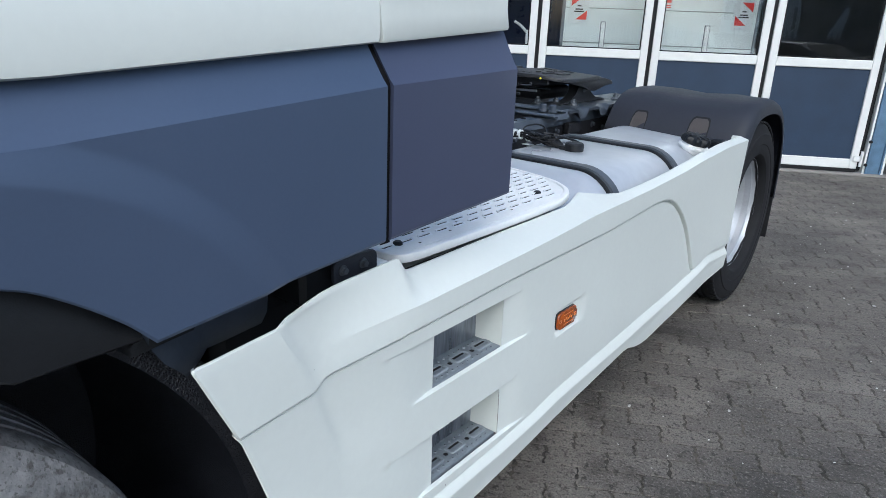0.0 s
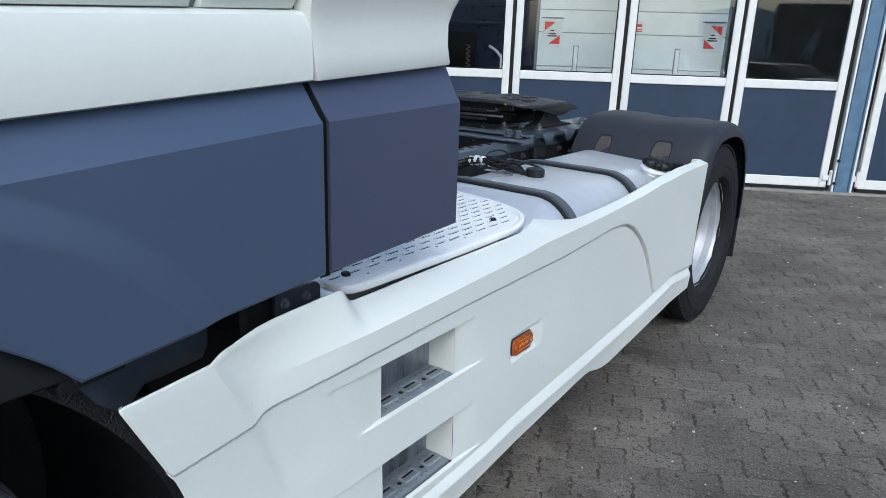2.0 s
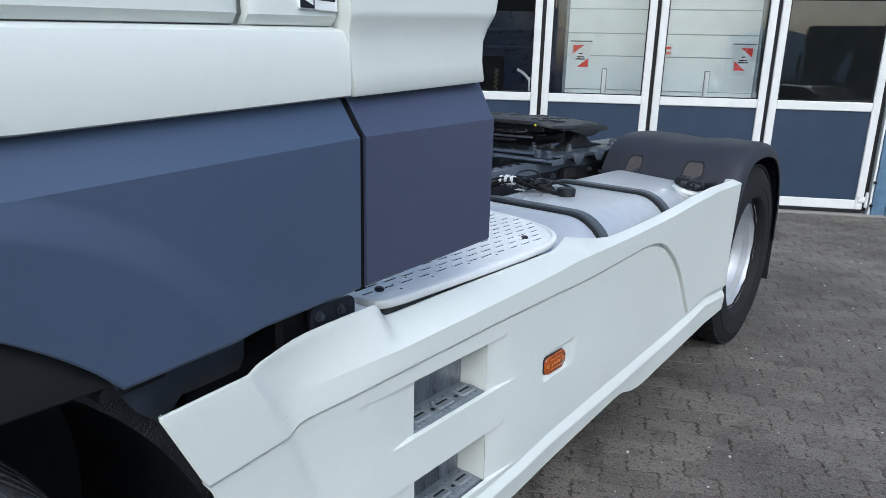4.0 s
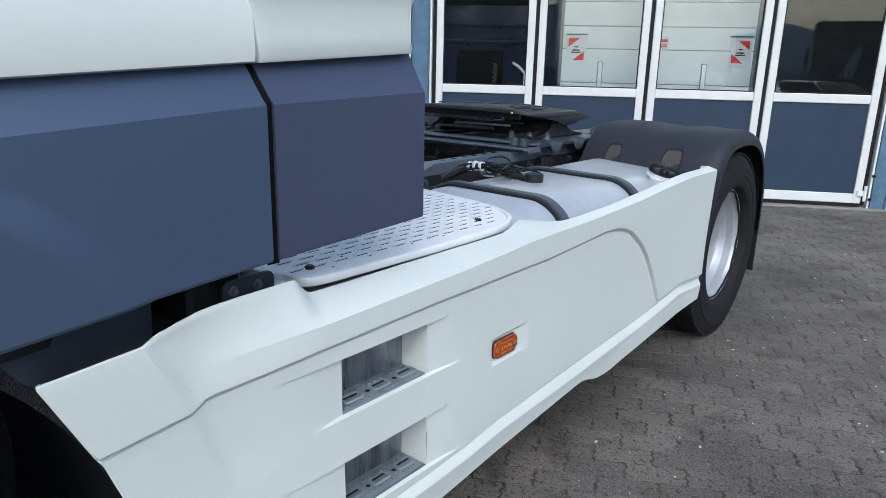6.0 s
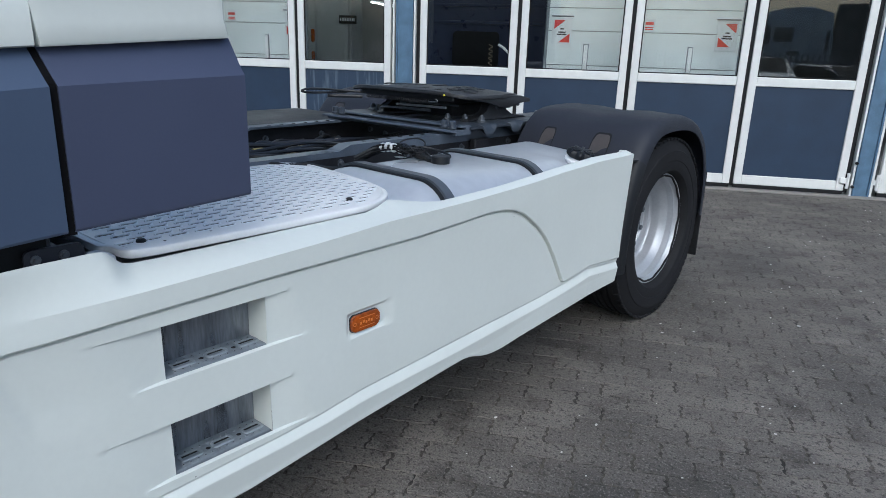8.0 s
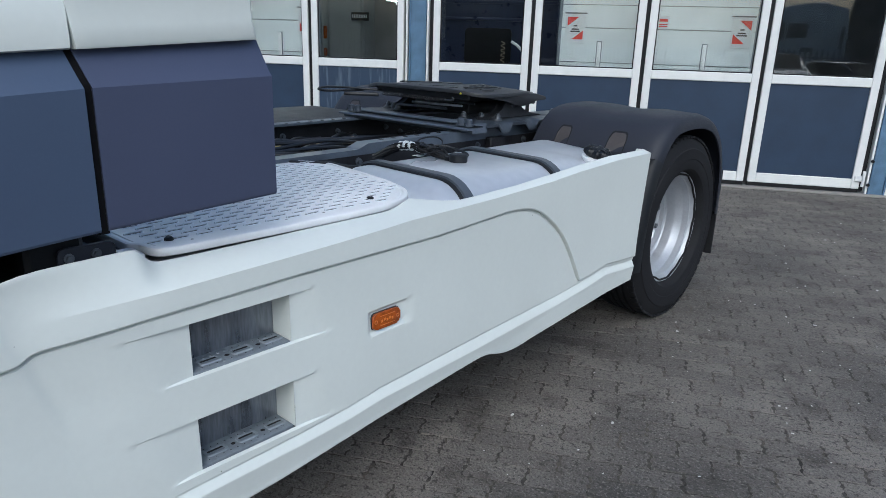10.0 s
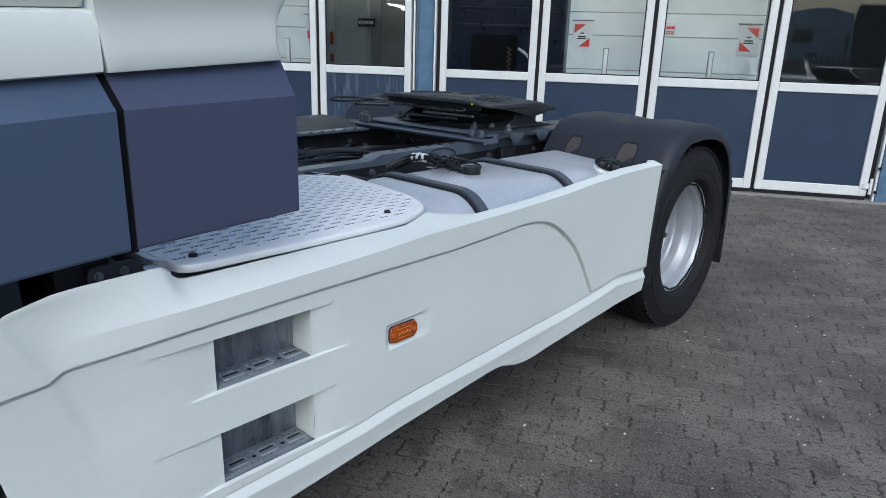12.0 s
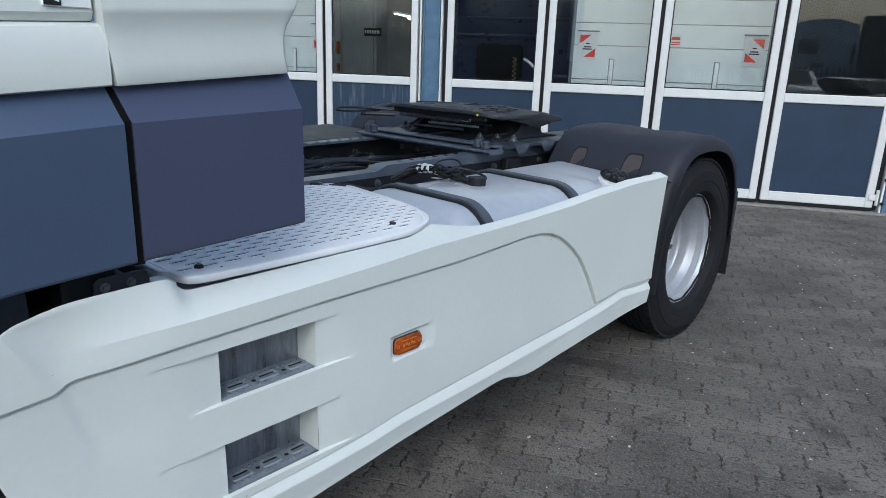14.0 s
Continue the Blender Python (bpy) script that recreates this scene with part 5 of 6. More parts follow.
def coupling_plate():
    """Horseshoe top plate, its rear slot open, the rear horns turned down."""
    outer = [(0.0, 3.575), (0.20, 3.580), (0.32, 3.590), (0.39, 3.615), (0.425, 3.66), (0.435, 3.74), (0.430, 3.90), (0.415, 4.02), (0.39, 4.11), (0.355, 4.18), (0.305, 4.225), (0.215, 4.230), (0.14, 4.18), (0.080, 4.05), (0.052, 3.95), (0.045, 3.90), (0.03, 3.87), (0.0, 3.86)]
    full = outer + [(-x_, y_) for x_, y_ in reversed(outer[1:-1])]
    def z_at(x_, y_):
        return 1.166 - 0.018 * smoothstep(0.28, 0.45, abs(x_)) - 0.040 * smoothstep(4.04, 4.25, y_)
    bm = bmesh.new()
    rings = []
    c = Vector((0, 3.75))
    for f, dz in ((0.985, -0.021), (1.0, -0.019), (1.0, -0.008), (0.994, -0.003), (0.975, 0.0)):
        rings.append([bm.verts.new((x_ * f, 3.9 + (y_ - 3.9) * f, z_at(x_, y_) + dz * (1 + 1.7 * smoothstep(4.04, 4.18, y_)))) for x_, y_ in full])
    m = len(full)
    for a_, b_ in zip(rings, rings[1:]):
        for i in range(m):
            bm.faces.new([a_[i], a_[(i + 1) % m], b_[(i + 1) % m], b_[i]])
    top = bm.faces.new(rings[-1])
    low = bm.faces.new(list(reversed(rings[0])))
    bmesh.ops.triangulate(bm, faces=[top, low])
    return part("top_plate", bm, GREASE, coupling, "greased black top plate", smooth=30)


plate = coupling_plate()
clumps = bmesh.new()
rnd = random.Random(11)
for k in range(26):
    a = rnd.uniform(0, 2 * math.pi)
    r = rnd.uniform(0.12, 0.40)
    gx, gy = r * math.cos(a), 3.80 + 0.55 * r * math.sin(a)
    if gy > 3.84 and abs(gx) < 0.09 or abs(gx) > 0.37:
        continue
    gz = 1.166 - 0.018 * smoothstep(0.28, 0.45, abs(gx))
    ln, wd = rnd.uniform(0.02, 0.06), rnd.uniform(0.008, 0.022)
    t = a + rnd.uniform(1.0, 2.1)
    m = Matrix.Translation((gx, gy, gz)) @ Matrix.Rotation(t, 4, "Z")
    add_box(clumps, (-ln, -wd, -0.003), (ln, wd, rnd.uniform(0.0008, 0.0025)), 0.0008, m)
tagged(part("grease", clumps, GREASE, plate, "clumps of old black grease"), kind="stuff")
part("lock_housing", box((-0.21, 3.78, 1.014), (0.21, 4.12, 1.085), 0.03, seg=2), GREASE, coupling, "greasy lock housing under the plate")
part("plate_rib", box((-0.34, 3.625, 1.112), (0.34, 3.640, 1.147), 0.006), GREASE, coupling)
for sx in (-1, 1):
    # saddle bracket under each side of the plate
    prof = [(3.70, 1.012), (4.22, 1.012), (4.20, 1.022), (4.08, 1.030), (4.03, 1.055), (4.005, 1.10), (3.99, 1.138), (3.90, 1.138), (3.885, 1.10), (3.86, 1.055), (3.81, 1.030), (3.72, 1.022)]
    part("saddle", prism(prof, "x", min(sx * 0.325, sx * 0.375), max(sx * 0.325, sx * 0.375), 0.006), GREASE, coupling, "dark cast saddle bracket")
    skirt_ = [(3.63, 1.140), (3.72, 1.122), (3.84, 1.104), (3.92, 1.082), (3.99, 1.074), (4.05, 1.082), (4.09, 1.100), (4.20, 1.100), (4.19, 1.118), (4.10, 1.136), (3.66, 1.146)]
    part("plate_side", prism(skirt_, "x", min(sx * 0.390, sx * 0.416), max(sx * 0.390, sx * 0.416), 0.005), GREASE, coupling, "cast side wall under the plate")
    part("pivot", lathe([(0.29, 0.0), (0.29, 0.020), (0.376, 0.020), (0.380, 0.016), (0.380, 0)], (0, 3.95, 1.085), "x", 24) if sx > 0 else lathe([(-0.29, 0.0), (-0.29, 0.020), (-0.376, 0.020), (-0.380, 0.016), (-0.380, 0)], (0, 3.95, 1.085), "x", 24), STEEL, coupling)
    # corrugated mounting plate along the rail
    wave = bmesh.new()
    rows = []
    ys = [3.60 + 0.0125 * k for k in range(81)]
    zs = [-0.036 * sum(1 - smoothstep(0.026, 0.064, abs(y_ - c_)) for c_ in (3.765, 3.995, 4.225)) for y_ in ys]
    for y_, dz in zip(ys, zs):
        rows.append([(sx * 0.24, y_, 1.0), (sx * 0.24, y_, 1.012), (sx * 0.43, y_, 1.012), (sx * 0.455, y_, 1.010 + dz * 0.4), (sx * 0.475, y_, 1.004 + dz), (sx * 0.475, y_, 0.990 + dz), (sx * 0.44, y_, 0.992 + dz * 0.5), (sx * 0.24, y_, 0.99)])
    add_sheet(wave, rows)
    part("mounting_plate", wave, BARGREY, coupling, "dark corrugated mounting plate", smooth=40)
    for x_, y_ in ((0.245, 3.70), (0.325, 3.745), (0.405, 3.78), (0.41, 4.27), (0.43, 4.36), (0.41, 4.44)):
        part("mount_bolt", lathe([(1.012, 0.027), (1.016, 0.027), (1.019, 0.021), (1.023, 0.019), (1.025, 0.016), (1.037, 0.015), (1.039, 0.010), (1.046, 0.009), (1.048, 0)], (sx * x_, y_, 0), "z", 12), STEEL, coupling, "steel bolt and nut")
bar = bmesh.new()
add_prism(bar, [(3.500, 0.970), (3.610, 0.970), (3.610, 1.010), (3.606, 1.014), (3.534, 1.014), (3.530, 1.011), (3.530, 1.006), (3.576, 1.003), (3.576, 0.996), (3.464, 0.996), (3.460, 0.993), (3.460, 0.987), (3.500, 0.984)], "x", -0.475, 0.475, 0.0)
part("front_bar", bar, RAIL, coupling, "dark folded cross bar", smooth=None)
for sx in (-1, 1):
    for dx in (-0.026, 0.026):
        part("bar_bolt", lathe([(1.000, 0.022), (1.008, 0.022), (1.010, 0.0175), (1.033, 0.0175), (1.037, 0.013), (1.037, 0)], (sx * 0.408 + dx, 3.52, 0), "z", 14), CHASSIS, coupling, "thick steel bolt")
    part("bar_slot", prism(rounded(sx * 0.325 - 0.026, 3.568, sx * 0.325 + 0.026, 3.588, 0.009, 4), "z", 1.0085, 1.0112), SEAL, coupling)
spring = bmesh.new()
pts = [(-0.26 + 0.46 * k / 240, 3.600 + 0.008 * math.cos(k * 0.9), 1.106 + 0.008 * math.sin(k * 0.9)) for k in range(241)]
add_tube(spring, pts, 0.0022, 5, 1)
part("lock_spring", spring, GREASE, coupling, "coiled lock spring")
part("spring_hook", tube([(0.20, 3.60, 1.106), (0.25, 3.60, 1.107), (0.260, 3.60, 1.114), (0.25, 3.60, 1.120)], 0.004), STEEL, coupling)
part("wear_mark", lathe([(3.5845, 0.0), (3.585, 0.0048), (3.600, 0.0048)], (0.315, 0, 1.146), "y", 16), YELLOW, coupling, "small round yellow plug")
part("release_handle", tube([(-0.30, 3.63, 1.12), (-0.37, 3.55, 1.125), (-0.42, 3.44, 1.134), (-0.43, 3.34, 1.138), (-0.435, 3.30, 1.132), (-0.44, 3.30, 1.124), (-0.44, 3.36, 1.116), (-0.42, 3.46, 1.116), (-0.38, 3.56, 1.118)], 0.006), GREASE, coupling, "black looped release handle")
part("release_rod", tube([(-0.32, 3.62, 1.095), (-0.44, 3.47, 1.098)], 0.010), GREASE, coupling)
for k, (xa, xb, zz) in enumerate(((-0.20, 0.16, 1.050), (-0.12, 0.24, 1.068), (-0.05, 0.30, 1.082))):
    # the middle rod's pale metal stands in for a glint under the plate
    part("lock_rod", tube([(xa, 3.66 + 0.03 * k, zz), ((xa + xb) / 2, 3.655 + 0.03 * k, zz + 0.004), (xb, 3.66 + 0.03 * k, zz + 0.006)], 0.0070 - 0.0008 * k), ALU if k == 1 else STEEL, coupling, "worn lock rod, the middle one pale for a glint")

# -- hoses and cables between the rails and over the tank --
rnd = random.Random(3)
for k in range(16):
    y0 = 1.9
    x0 = -0.34 + 0.034 * k + rnd.uniform(-0.01, 0.01)
    z0 = 0.835 + rnd.uniform(-0.03, 0.05)
    pts = []
    for j in range(8):
        y_ = y0 + j * 0.27
        pts.append((x0 + rnd.uniform(-0.03, 0.03) + 0.25 * smoothstep(2.7, 3.4, y_) * (0.5 - k / 16), y_, z0 + rnd.uniform(-0.015, 0.02) + 0.03 * math.sin(j + k)))
    part("hose", tube(pts, rnd.choice((0.007, 0.009, 0.012, 0.016)), 8, 5), RUBBERHOSE if k % 4 else GREASE, truck, "black air hose")
for x_, y_, z_ in ((-0.10, 2.95, 0.875), (0.02, 3.16, 0.885), (-0.24, 2.72, 0.87), (-0.16, 2.55, 0.87), (0.06, 3.30, 0.89), (0.12, 3.36, 0.89), (-0.02, 3.24, 0.888), (0.18, 3.42, 0.89)):
    part("brass_fitting", lathe([(-0.03, 0.0), (-0.03, 0.009), (-0.008, 0.009), (-0.008, 0.013), (0.008, 0.013), (0.008, 0.009), (0.03, 0.009), (0.03, 0)], (x_, y_, z_), "x", 10), BRASS, truck, "brass hose fitting")
# looped hoses and plug ends lying across the bundle
rnd = random.Random(17)
for k in range(14):
    cx_, cy_ = rnd.uniform(-0.30, 0.18), rnd.uniform(2.55, 3.30)
    a_ = rnd.uniform(-0.6, 0.6)
    ln = rnd.uniform(0.16, 0.34)
    pts = [(cx_ + ln * u * math.sin(a_) + rnd.uniform(-0.02, 0.02), cy_ + ln * u * math.cos(a_), 0.868 + 0.028 * math.sin(math.pi * (u + 1) / 2) + rnd.uniform(-0.01, 0.012)) for u in (-1, -0.6, -0.2, 0.2, 0.6, 1)]
    part("hose", tube(pts, rnd.choice((0.006, 0.008, 0.011)), 8, 5), RUBBERHOSE, truck, "glossy black hose")
for k in range(9):
    x_, y_ = rnd.uniform(-0.28, 0.20), rnd.uniform(2.50, 3.36)
    t_ = rnd.uniform(-0.5, 0.5)
    plug = bmesh.new()
    add_box(plug, (-0.010, -0.030, 0.0), (0.010, 0.030, 0.020), 0.005, pose(x_, y_, 0.888, 0, 0, math.degrees(t_)), 2)
    part("hose_plug", plug, (BRASS, DUCT, SIGN)[k % 3], truck, ("brass hose coupling", "ochre plug", "pale plug")[k % 3])
part("pale_duct", tube([(-0.05, 1.95, 0.86), (-0.02, 2.4, 0.865), (0.0, 2.62, 0.855)], 0.020), DUCT, truck, "beige corrugated duct")
for y_ in (2.5, 2.85, 3.1):
    part("hose_clip", box((-0.30, y_, 0.80), (-0.22, y_ + 0.03, 0.88), 0.006), BLACK, truck)

holes = bmesh.new()
for sx in (-1, 1):
    for k in range(6):
        add_prism(holes, [(sx * 0.352 + 0.013 * math.cos(a), 3.02 + 0.075 * k + 0.010 * math.sin(a)) for a in np.linspace(0, 2 * math.pi, 13)[:-1]], "z", 0.968, 0.9715 + 0.0054 * k / 6)
tagged(part("rail_hole", holes, SEAL, truck), kind="stuff")

# bracket in the gap ahead of the tank
bracket = bmesh.new()
add_tube(bracket, [(0.40, 2.50, 0.93), (0.46, 2.56, 0.925), (0.50, 2.60, 0.93), (0.55, 2.66, 0.915), (0.62, 2.70, 0.92)], 0.011, 8, 4)
add_box(bracket, (0.41, 2.52, 0.82), (0.47, 2.70, 0.895), 0.01)
part("tank_bracket", bracket, BLACK, truck, "black bracket beside the frame rail")

# sender unit with its cable bundle on the tank
sender = part("tank_sender", lathe([(0.915, 0.042), (0.938, 0.042), (0.939, 0.036), (0.968, 0.036), (0.972, 0.032), (0.972, 0)], (0.835, 2.985, 0), "z", 28), BLACK, truck, "black round tank sender")
part("sender_plug", box((0.735, 2.95, 0.948), (0.770, 2.985, 0.970), 0.006, seg=2), BLACK, sender)
part("sender_plug", box((0.705, 2.925, 0.944), (0.735, 2.962, 0.964), 0.006, seg=2), BLACK, sender)
for k in range(9):
    dx, dz = rnd.uniform(-0.02, 0.02), rnd.uniform(-0.006, 0.012)
    part("cable", tube([(0.72 + 0.3 * dx, 2.94, 0.956), (0.66 + dx, 2.93 + dx, 0.975 + dz), (0.60 + dx, 2.92 - dx, 0.985 + dz), (0.54 + dx, 2.93 + 0.5 * dx, 0.985 + dz), (0.48 + dx, 2.88 + dx, 0.968 + dz), (0.42, 2.83 + 2 * dx, 0.93 + dz)], rnd.choice((0.004, 0.005, 0.007)), 7, 5), BLACK, sender)
part("cable", tube([(0.60, 3.02, 0.97), (0.565, 3.07, 0.995), (0.53, 3.06, 1.01), (0.51, 3.00, 1.005), (0.53, 2.95, 0.99), (0.58, 2.94, 0.98)], 0.0035, 6, 6), BLACK, sender)
part("cable", tube([(0.77, 2.96, 0.955), (0.74, 3.03, 0.965), (0.66, 3.05, 0.975), (0.60, 3.02, 0.985), (0.56, 2.96, 0.98)], 0.005, 6, 6), BLACK, sender)
for u, r_ in ((0.0, 0.015), (0.25, 0.019), (0.45, 0.020), (0.66, 0.019), (0.95, 0.015)):
    part("tape_band", lathe([(-0.006, 0.0), (-0.006, r_), (0.006, r_), (0.006, 0)], (0.47 + 0.11 * u, 2.885 + 0.035 * u, 0.975 + 0.012 * math.sin(3 * u)), "x", 12), SIGN, sender, "pale tape round the cables")
for k in range(12):
    dx, dy, dz = rnd.uniform(-0.012, 0.012), rnd.uniform(-0.018, 0.018), rnd.uniform(-0.010, 0.012)
    part("cable", tube([(0.43, 2.86 + dy, 0.945 + dz), (0.475 + dx, 2.885 + dy, 0.972 + dz), (0.53 + dx, 2.905 + dy, 0.985 + dz), (0.59 + dx, 2.92 - dy, 0.98 - dz), (0.65, 2.93 + dy, 0.968 + dz), (0.70, 2.935, 0.955)], rnd.choice((0.0035, 0.0045, 0.006)), 6, 5), SEAL, sender)
for k in range(10):
    c_ = Vector((0.56 + 0.012 * k, 2.90 + rnd.uniform(-0.02, 0.03), 0.985 + rnd.uniform(-0.008, 0.01)))
    a_ = rnd.uniform(0, 6.28)
    part("cable", tube([c_ + Vector((0.032 * math.cos(a_ + q), 0.03 * math.sin(a_ + q), 0.006 * math.sin(2 * q))) for q in np.linspace(0, 4.4, 7)], rnd.choice((0.003, 0.004)), 6, 4), SEAL, sender)
part("cable_tag", box((0.555, 2.90, 0.950), (0.595, 2.93, 0.952), 0.001), SIGN, sender, "white paper tag")
for piece in sender.children:
    piece.location = (0.075, 0.035, -0.006)
part("rail_box", box((0.41, 3.68, 0.88), (0.45, 3.80, 0.935), 0.006), GRIMESHADE, truck)

# -- inside the hall: folded tail lifts, lamps, a parked cab --
def build_tail_lift(s0, s1):
    """An upright aluminium platform of broad boards with two flag holders."""
    lift = on_front(empty("tail_lift", (0, 0, 0), "folded white aluminium tail lift behind the gate windows", "tail lift", "tail lifts in the hall"))
    d = 0.60
    z = [0.55, 0.86, 1.205, 1.585, 1.835, 2.10, 2.36, 2.62]
    for a, b in zip(z, z[1:]):
        part("board", box((s0 + 0.03, d, a + 0.0035), (s1 - 0.03, d + 0.03, b - 0.0035), 0.004), BOARD, lift, "" if a < 1.8 else "scratched white board")
    for a in (s0, s1 - 0.035):
        part("edge_rail", box((a, d - 0.006, 0.5), (a + 0.035, d + 0.05, 2.65), 0.004), TREAD, lift)
    for k in (0.22, 0.75):
        x_ = s0 + (s1 - s0) * k
        grip = part("grip_bar", box((x_ - 0.022, d - 0.03, 1.0), (x_ + 0.022, d - 0.006, 1.435), 0.008, seg=2), PLATE_ALU, lift, "white upright grip bar")
        # added grey backing, a little larger, outlines the bar against the boards
        part("bar_outline", box((x_ - 0.030, d - 0.0055, 0.99), (x_ + 0.030, d - 0.0005, 1.444), 0.001), TREAD, grip, "grey outline added behind the bar")
    for x_, left in ((s0 + 0.19, True), (s1 - 0.175, False)):
        flag = part("flag", box((x_ - 0.11, d - 0.012, 1.41), (x_ + 0.11, d - 0.006, 1.725), 0.002), SIGN, lift, "white warning flag with red corners")
        sg = 1 if left else -1
        tri_ = bmesh.new()
        add_prism(tri_, [(x_ - sg * 0.09, 1.70), (x_ + sg * 0.035, 1.70), (x_ - sg * 0.09, 1.60)], "y", d - 0.0135, d - 0.0122)
        add_prism(tri_, [(x_ + sg * 0.09, 1.455), (x_ - sg * 0.035, 1.455), (x_ + sg * 0.09, 1.555)], "y", d - 0.0135, d - 0.0122)
        part("red_corner", tri_, RED, flag, "red corner triangles")
        bars_ = bmesh.new()
        for zz, w in ((1.560, 0.042), (1.536, 0.055), (1.596, 0.022)):
            add_box(bars_, (x_ - w, d - 0.0135, zz), (x_ + w, d - 0.0122, zz + 0.014), 0)
        part("print_bar", bars_, BLACK, flag)
        part("flag_rail", box((x_ - 0.125, d - 0.02, 1.735), (x_ + 0.125, d - 0.004, 1.748), 0.003), STEEL, flag)
    note = part("label_plate", box((s0 + 1.10, d - 0.004, 1.60), (s0 + 1.215, d - 0.001, 1.735), 0.001), SIGN, lift, "white label with red print")
    lines = bmesh.new()
    for zz, hh in ((1.615, 0.012), (1.635, 0.012), (1.67, 0.03)):
        add_box(lines, (s0 + 1.11, d - 0.0055, zz), (s0 + 1.20, d - 0.0042, zz + hh), 0)
    part("print_bar", lines, RED, note)
    return lift


build_tail_lift(-1.965, 0.20)
build_tail_lift(-7.08, -4.915)


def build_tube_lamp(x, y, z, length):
    lamp = on_front(empty("tube_lamp", (0, 0, 0), "bright tubular workshop lamp, in view or added as unseen fill", "ceiling lamp", "workshop lamps"))
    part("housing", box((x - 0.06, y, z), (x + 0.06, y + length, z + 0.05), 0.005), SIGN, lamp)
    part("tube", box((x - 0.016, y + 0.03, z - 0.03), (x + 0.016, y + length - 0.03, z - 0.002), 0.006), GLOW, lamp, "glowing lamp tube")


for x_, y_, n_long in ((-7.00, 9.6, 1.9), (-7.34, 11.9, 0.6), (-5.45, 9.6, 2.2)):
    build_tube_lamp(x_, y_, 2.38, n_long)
# added lamps above the view, to brighten the hall behind the glass
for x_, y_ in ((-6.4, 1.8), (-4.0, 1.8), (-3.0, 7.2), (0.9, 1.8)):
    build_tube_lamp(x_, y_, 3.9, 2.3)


def build_workbench_cab():
    """A dark blue truck cab standing back in the hall: grille slats, screen, mirrors, lamps."""
    t = on_front(empty("parked_cab", (0, 0, 0), "dark blue truck cab standing in the dim workshop", "truck"))
    for x_ in (-4.15, -2.05):
        part("wheel", lathe([(-0.15, 0.0), (-0.15, 0.45), (-0.1, 0.5), (0.1, 0.5), (0.15, 0.45), (0.15, 0)], (x_, 4.6, 0.5), "x", 28), RUBBER, t)
    part("body", box((-4.3, 3.6, 0.55), (-1.9, 5.6, 3.6), 0.12, seg=3), NAVY, t)
    part("windscreen", box((-4.1, 3.57, 2.3), (-2.1, 3.61, 3.2), 0.01), SEAL, t)
    part("rear_panel", prism(rounded(-3.66, 1.06, -2.90, 1.61, 0.07, 4), "y", 3.57, 3.605, 0.008), SEAL, t, "dark rounded panel")
    for z_ in (1.72, 1.98):
        part("seam_bar", box((-4.0, 3.575, z_), (-2.2, 3.605, z_ + 0.05), 0.012, seg=2), NAVY, t)
    part("bumper", box((-4.35, 3.45, 0.35), (-1.85, 3.75, 0.95), 0.05, seg=2), NAVY, t)
    for x_ in (-4.0, -2.2):
        part("headlight", box((x_ - 0.15, 3.43, 0.65), (x_ + 0.15, 3.47, 0.8), 0.02), SIGN, t)
        part("mirror", box((x_ * 1.0 - 0.12 if x_ < -3 else x_ + 0.10, 3.38, 2.05), (x_ + 0.02 if x_ < -3 else x_ + 0.30, 3.50, 2.55), 0.03, seg=2), BLACK, t)
    coil = [(-3.02 + 0.030 * math.cos(q), 3.52 + 0.02 * math.sin(q), 1.02 + 0.036 * q / math.pi) for q in np.linspace(0, 11 * math.pi, 89)]
    part("air_coil", tube(coil, 0.006, 6, 1), DUCT, t, "ochre coiled air line")
    return t


build_workbench_cab()


def build_jack():
    """A small white lever jack by the gate."""
    j = on_front(empty("lever_jack", (-2.33, 0.55, 0), "white lever jack standing behind the gate window", "jack"))
    part("stand", box((-2.36, 0.50, 0.0), (-2.30, 0.60, 1.32), 0.01, seg=2), SIGN, j)
    part("foot", box((-2.48, 0.44, 0.0), (-2.18, 0.66, 0.04), 0.01), SIGN, j)
    part("lever", tube([(-2.33, 0.55, 1.27), (-2.42, 0.55, 1.36), (-2.50, 0.55, 1.41)], 0.016), SIGN, j)
    return j


build_jack()


def build_roll_door():
    t = on_front(empty("grey_cabinet", (0, 0, 0), "tall pale grey cabinet with orange handles in the workshop", "cabinet"))
    part("body", box((-6.9, 4.2, 0.0), (-5.6, 4.8, 3.0), 0.02), HALLGREY, t)
    part("door", box((-6.85, 4.17, 0.1), (-6.27, 4.198, 2.9), 0.006), HALLGREY, t)
    part("door", box((-6.23, 4.17, 0.1), (-5.65, 4.198, 2.9), 0.006), HALLGREY, t)
    plate_ = part("label_plate", box((-5.82, 4.155, 1.69), (-5.50, 4.168, 1.83), 0.004), SEAL, t, "black label plate with pale print")
    bars_ = bmesh.new()
    for k in range(9):
        add_box(bars_, (-5.80 + 0.031 * k, 4.150, 1.735), (-5.782 + 0.031 * k, 4.1545, 1.79), 0)
    part("print_bar", bars_, SIGN, plate_)
    for z_, h_ in ((1.37, 0.22), (1.07, 0.14)):
        part("handle", box((-6.34, 4.12, z_), (-6.28, 4.168, z_ + h_), 0.015), AMBER, t, "orange handle")


build_roll_door()

# bolts at the foot of the post
for z_ in (0.104, 0.35):
    nut = on_front(mesh_object("trim", lathe([(-0.082, 0.0), (-0.082, 0.014), (-0.062, 0.016), (-0.058, 0.016)], (1.345, 0, z_), "y", 14), SEAL, 30))
    tagged(nut, "black rubber stop at the foot of the post", "stop", kind="structure")

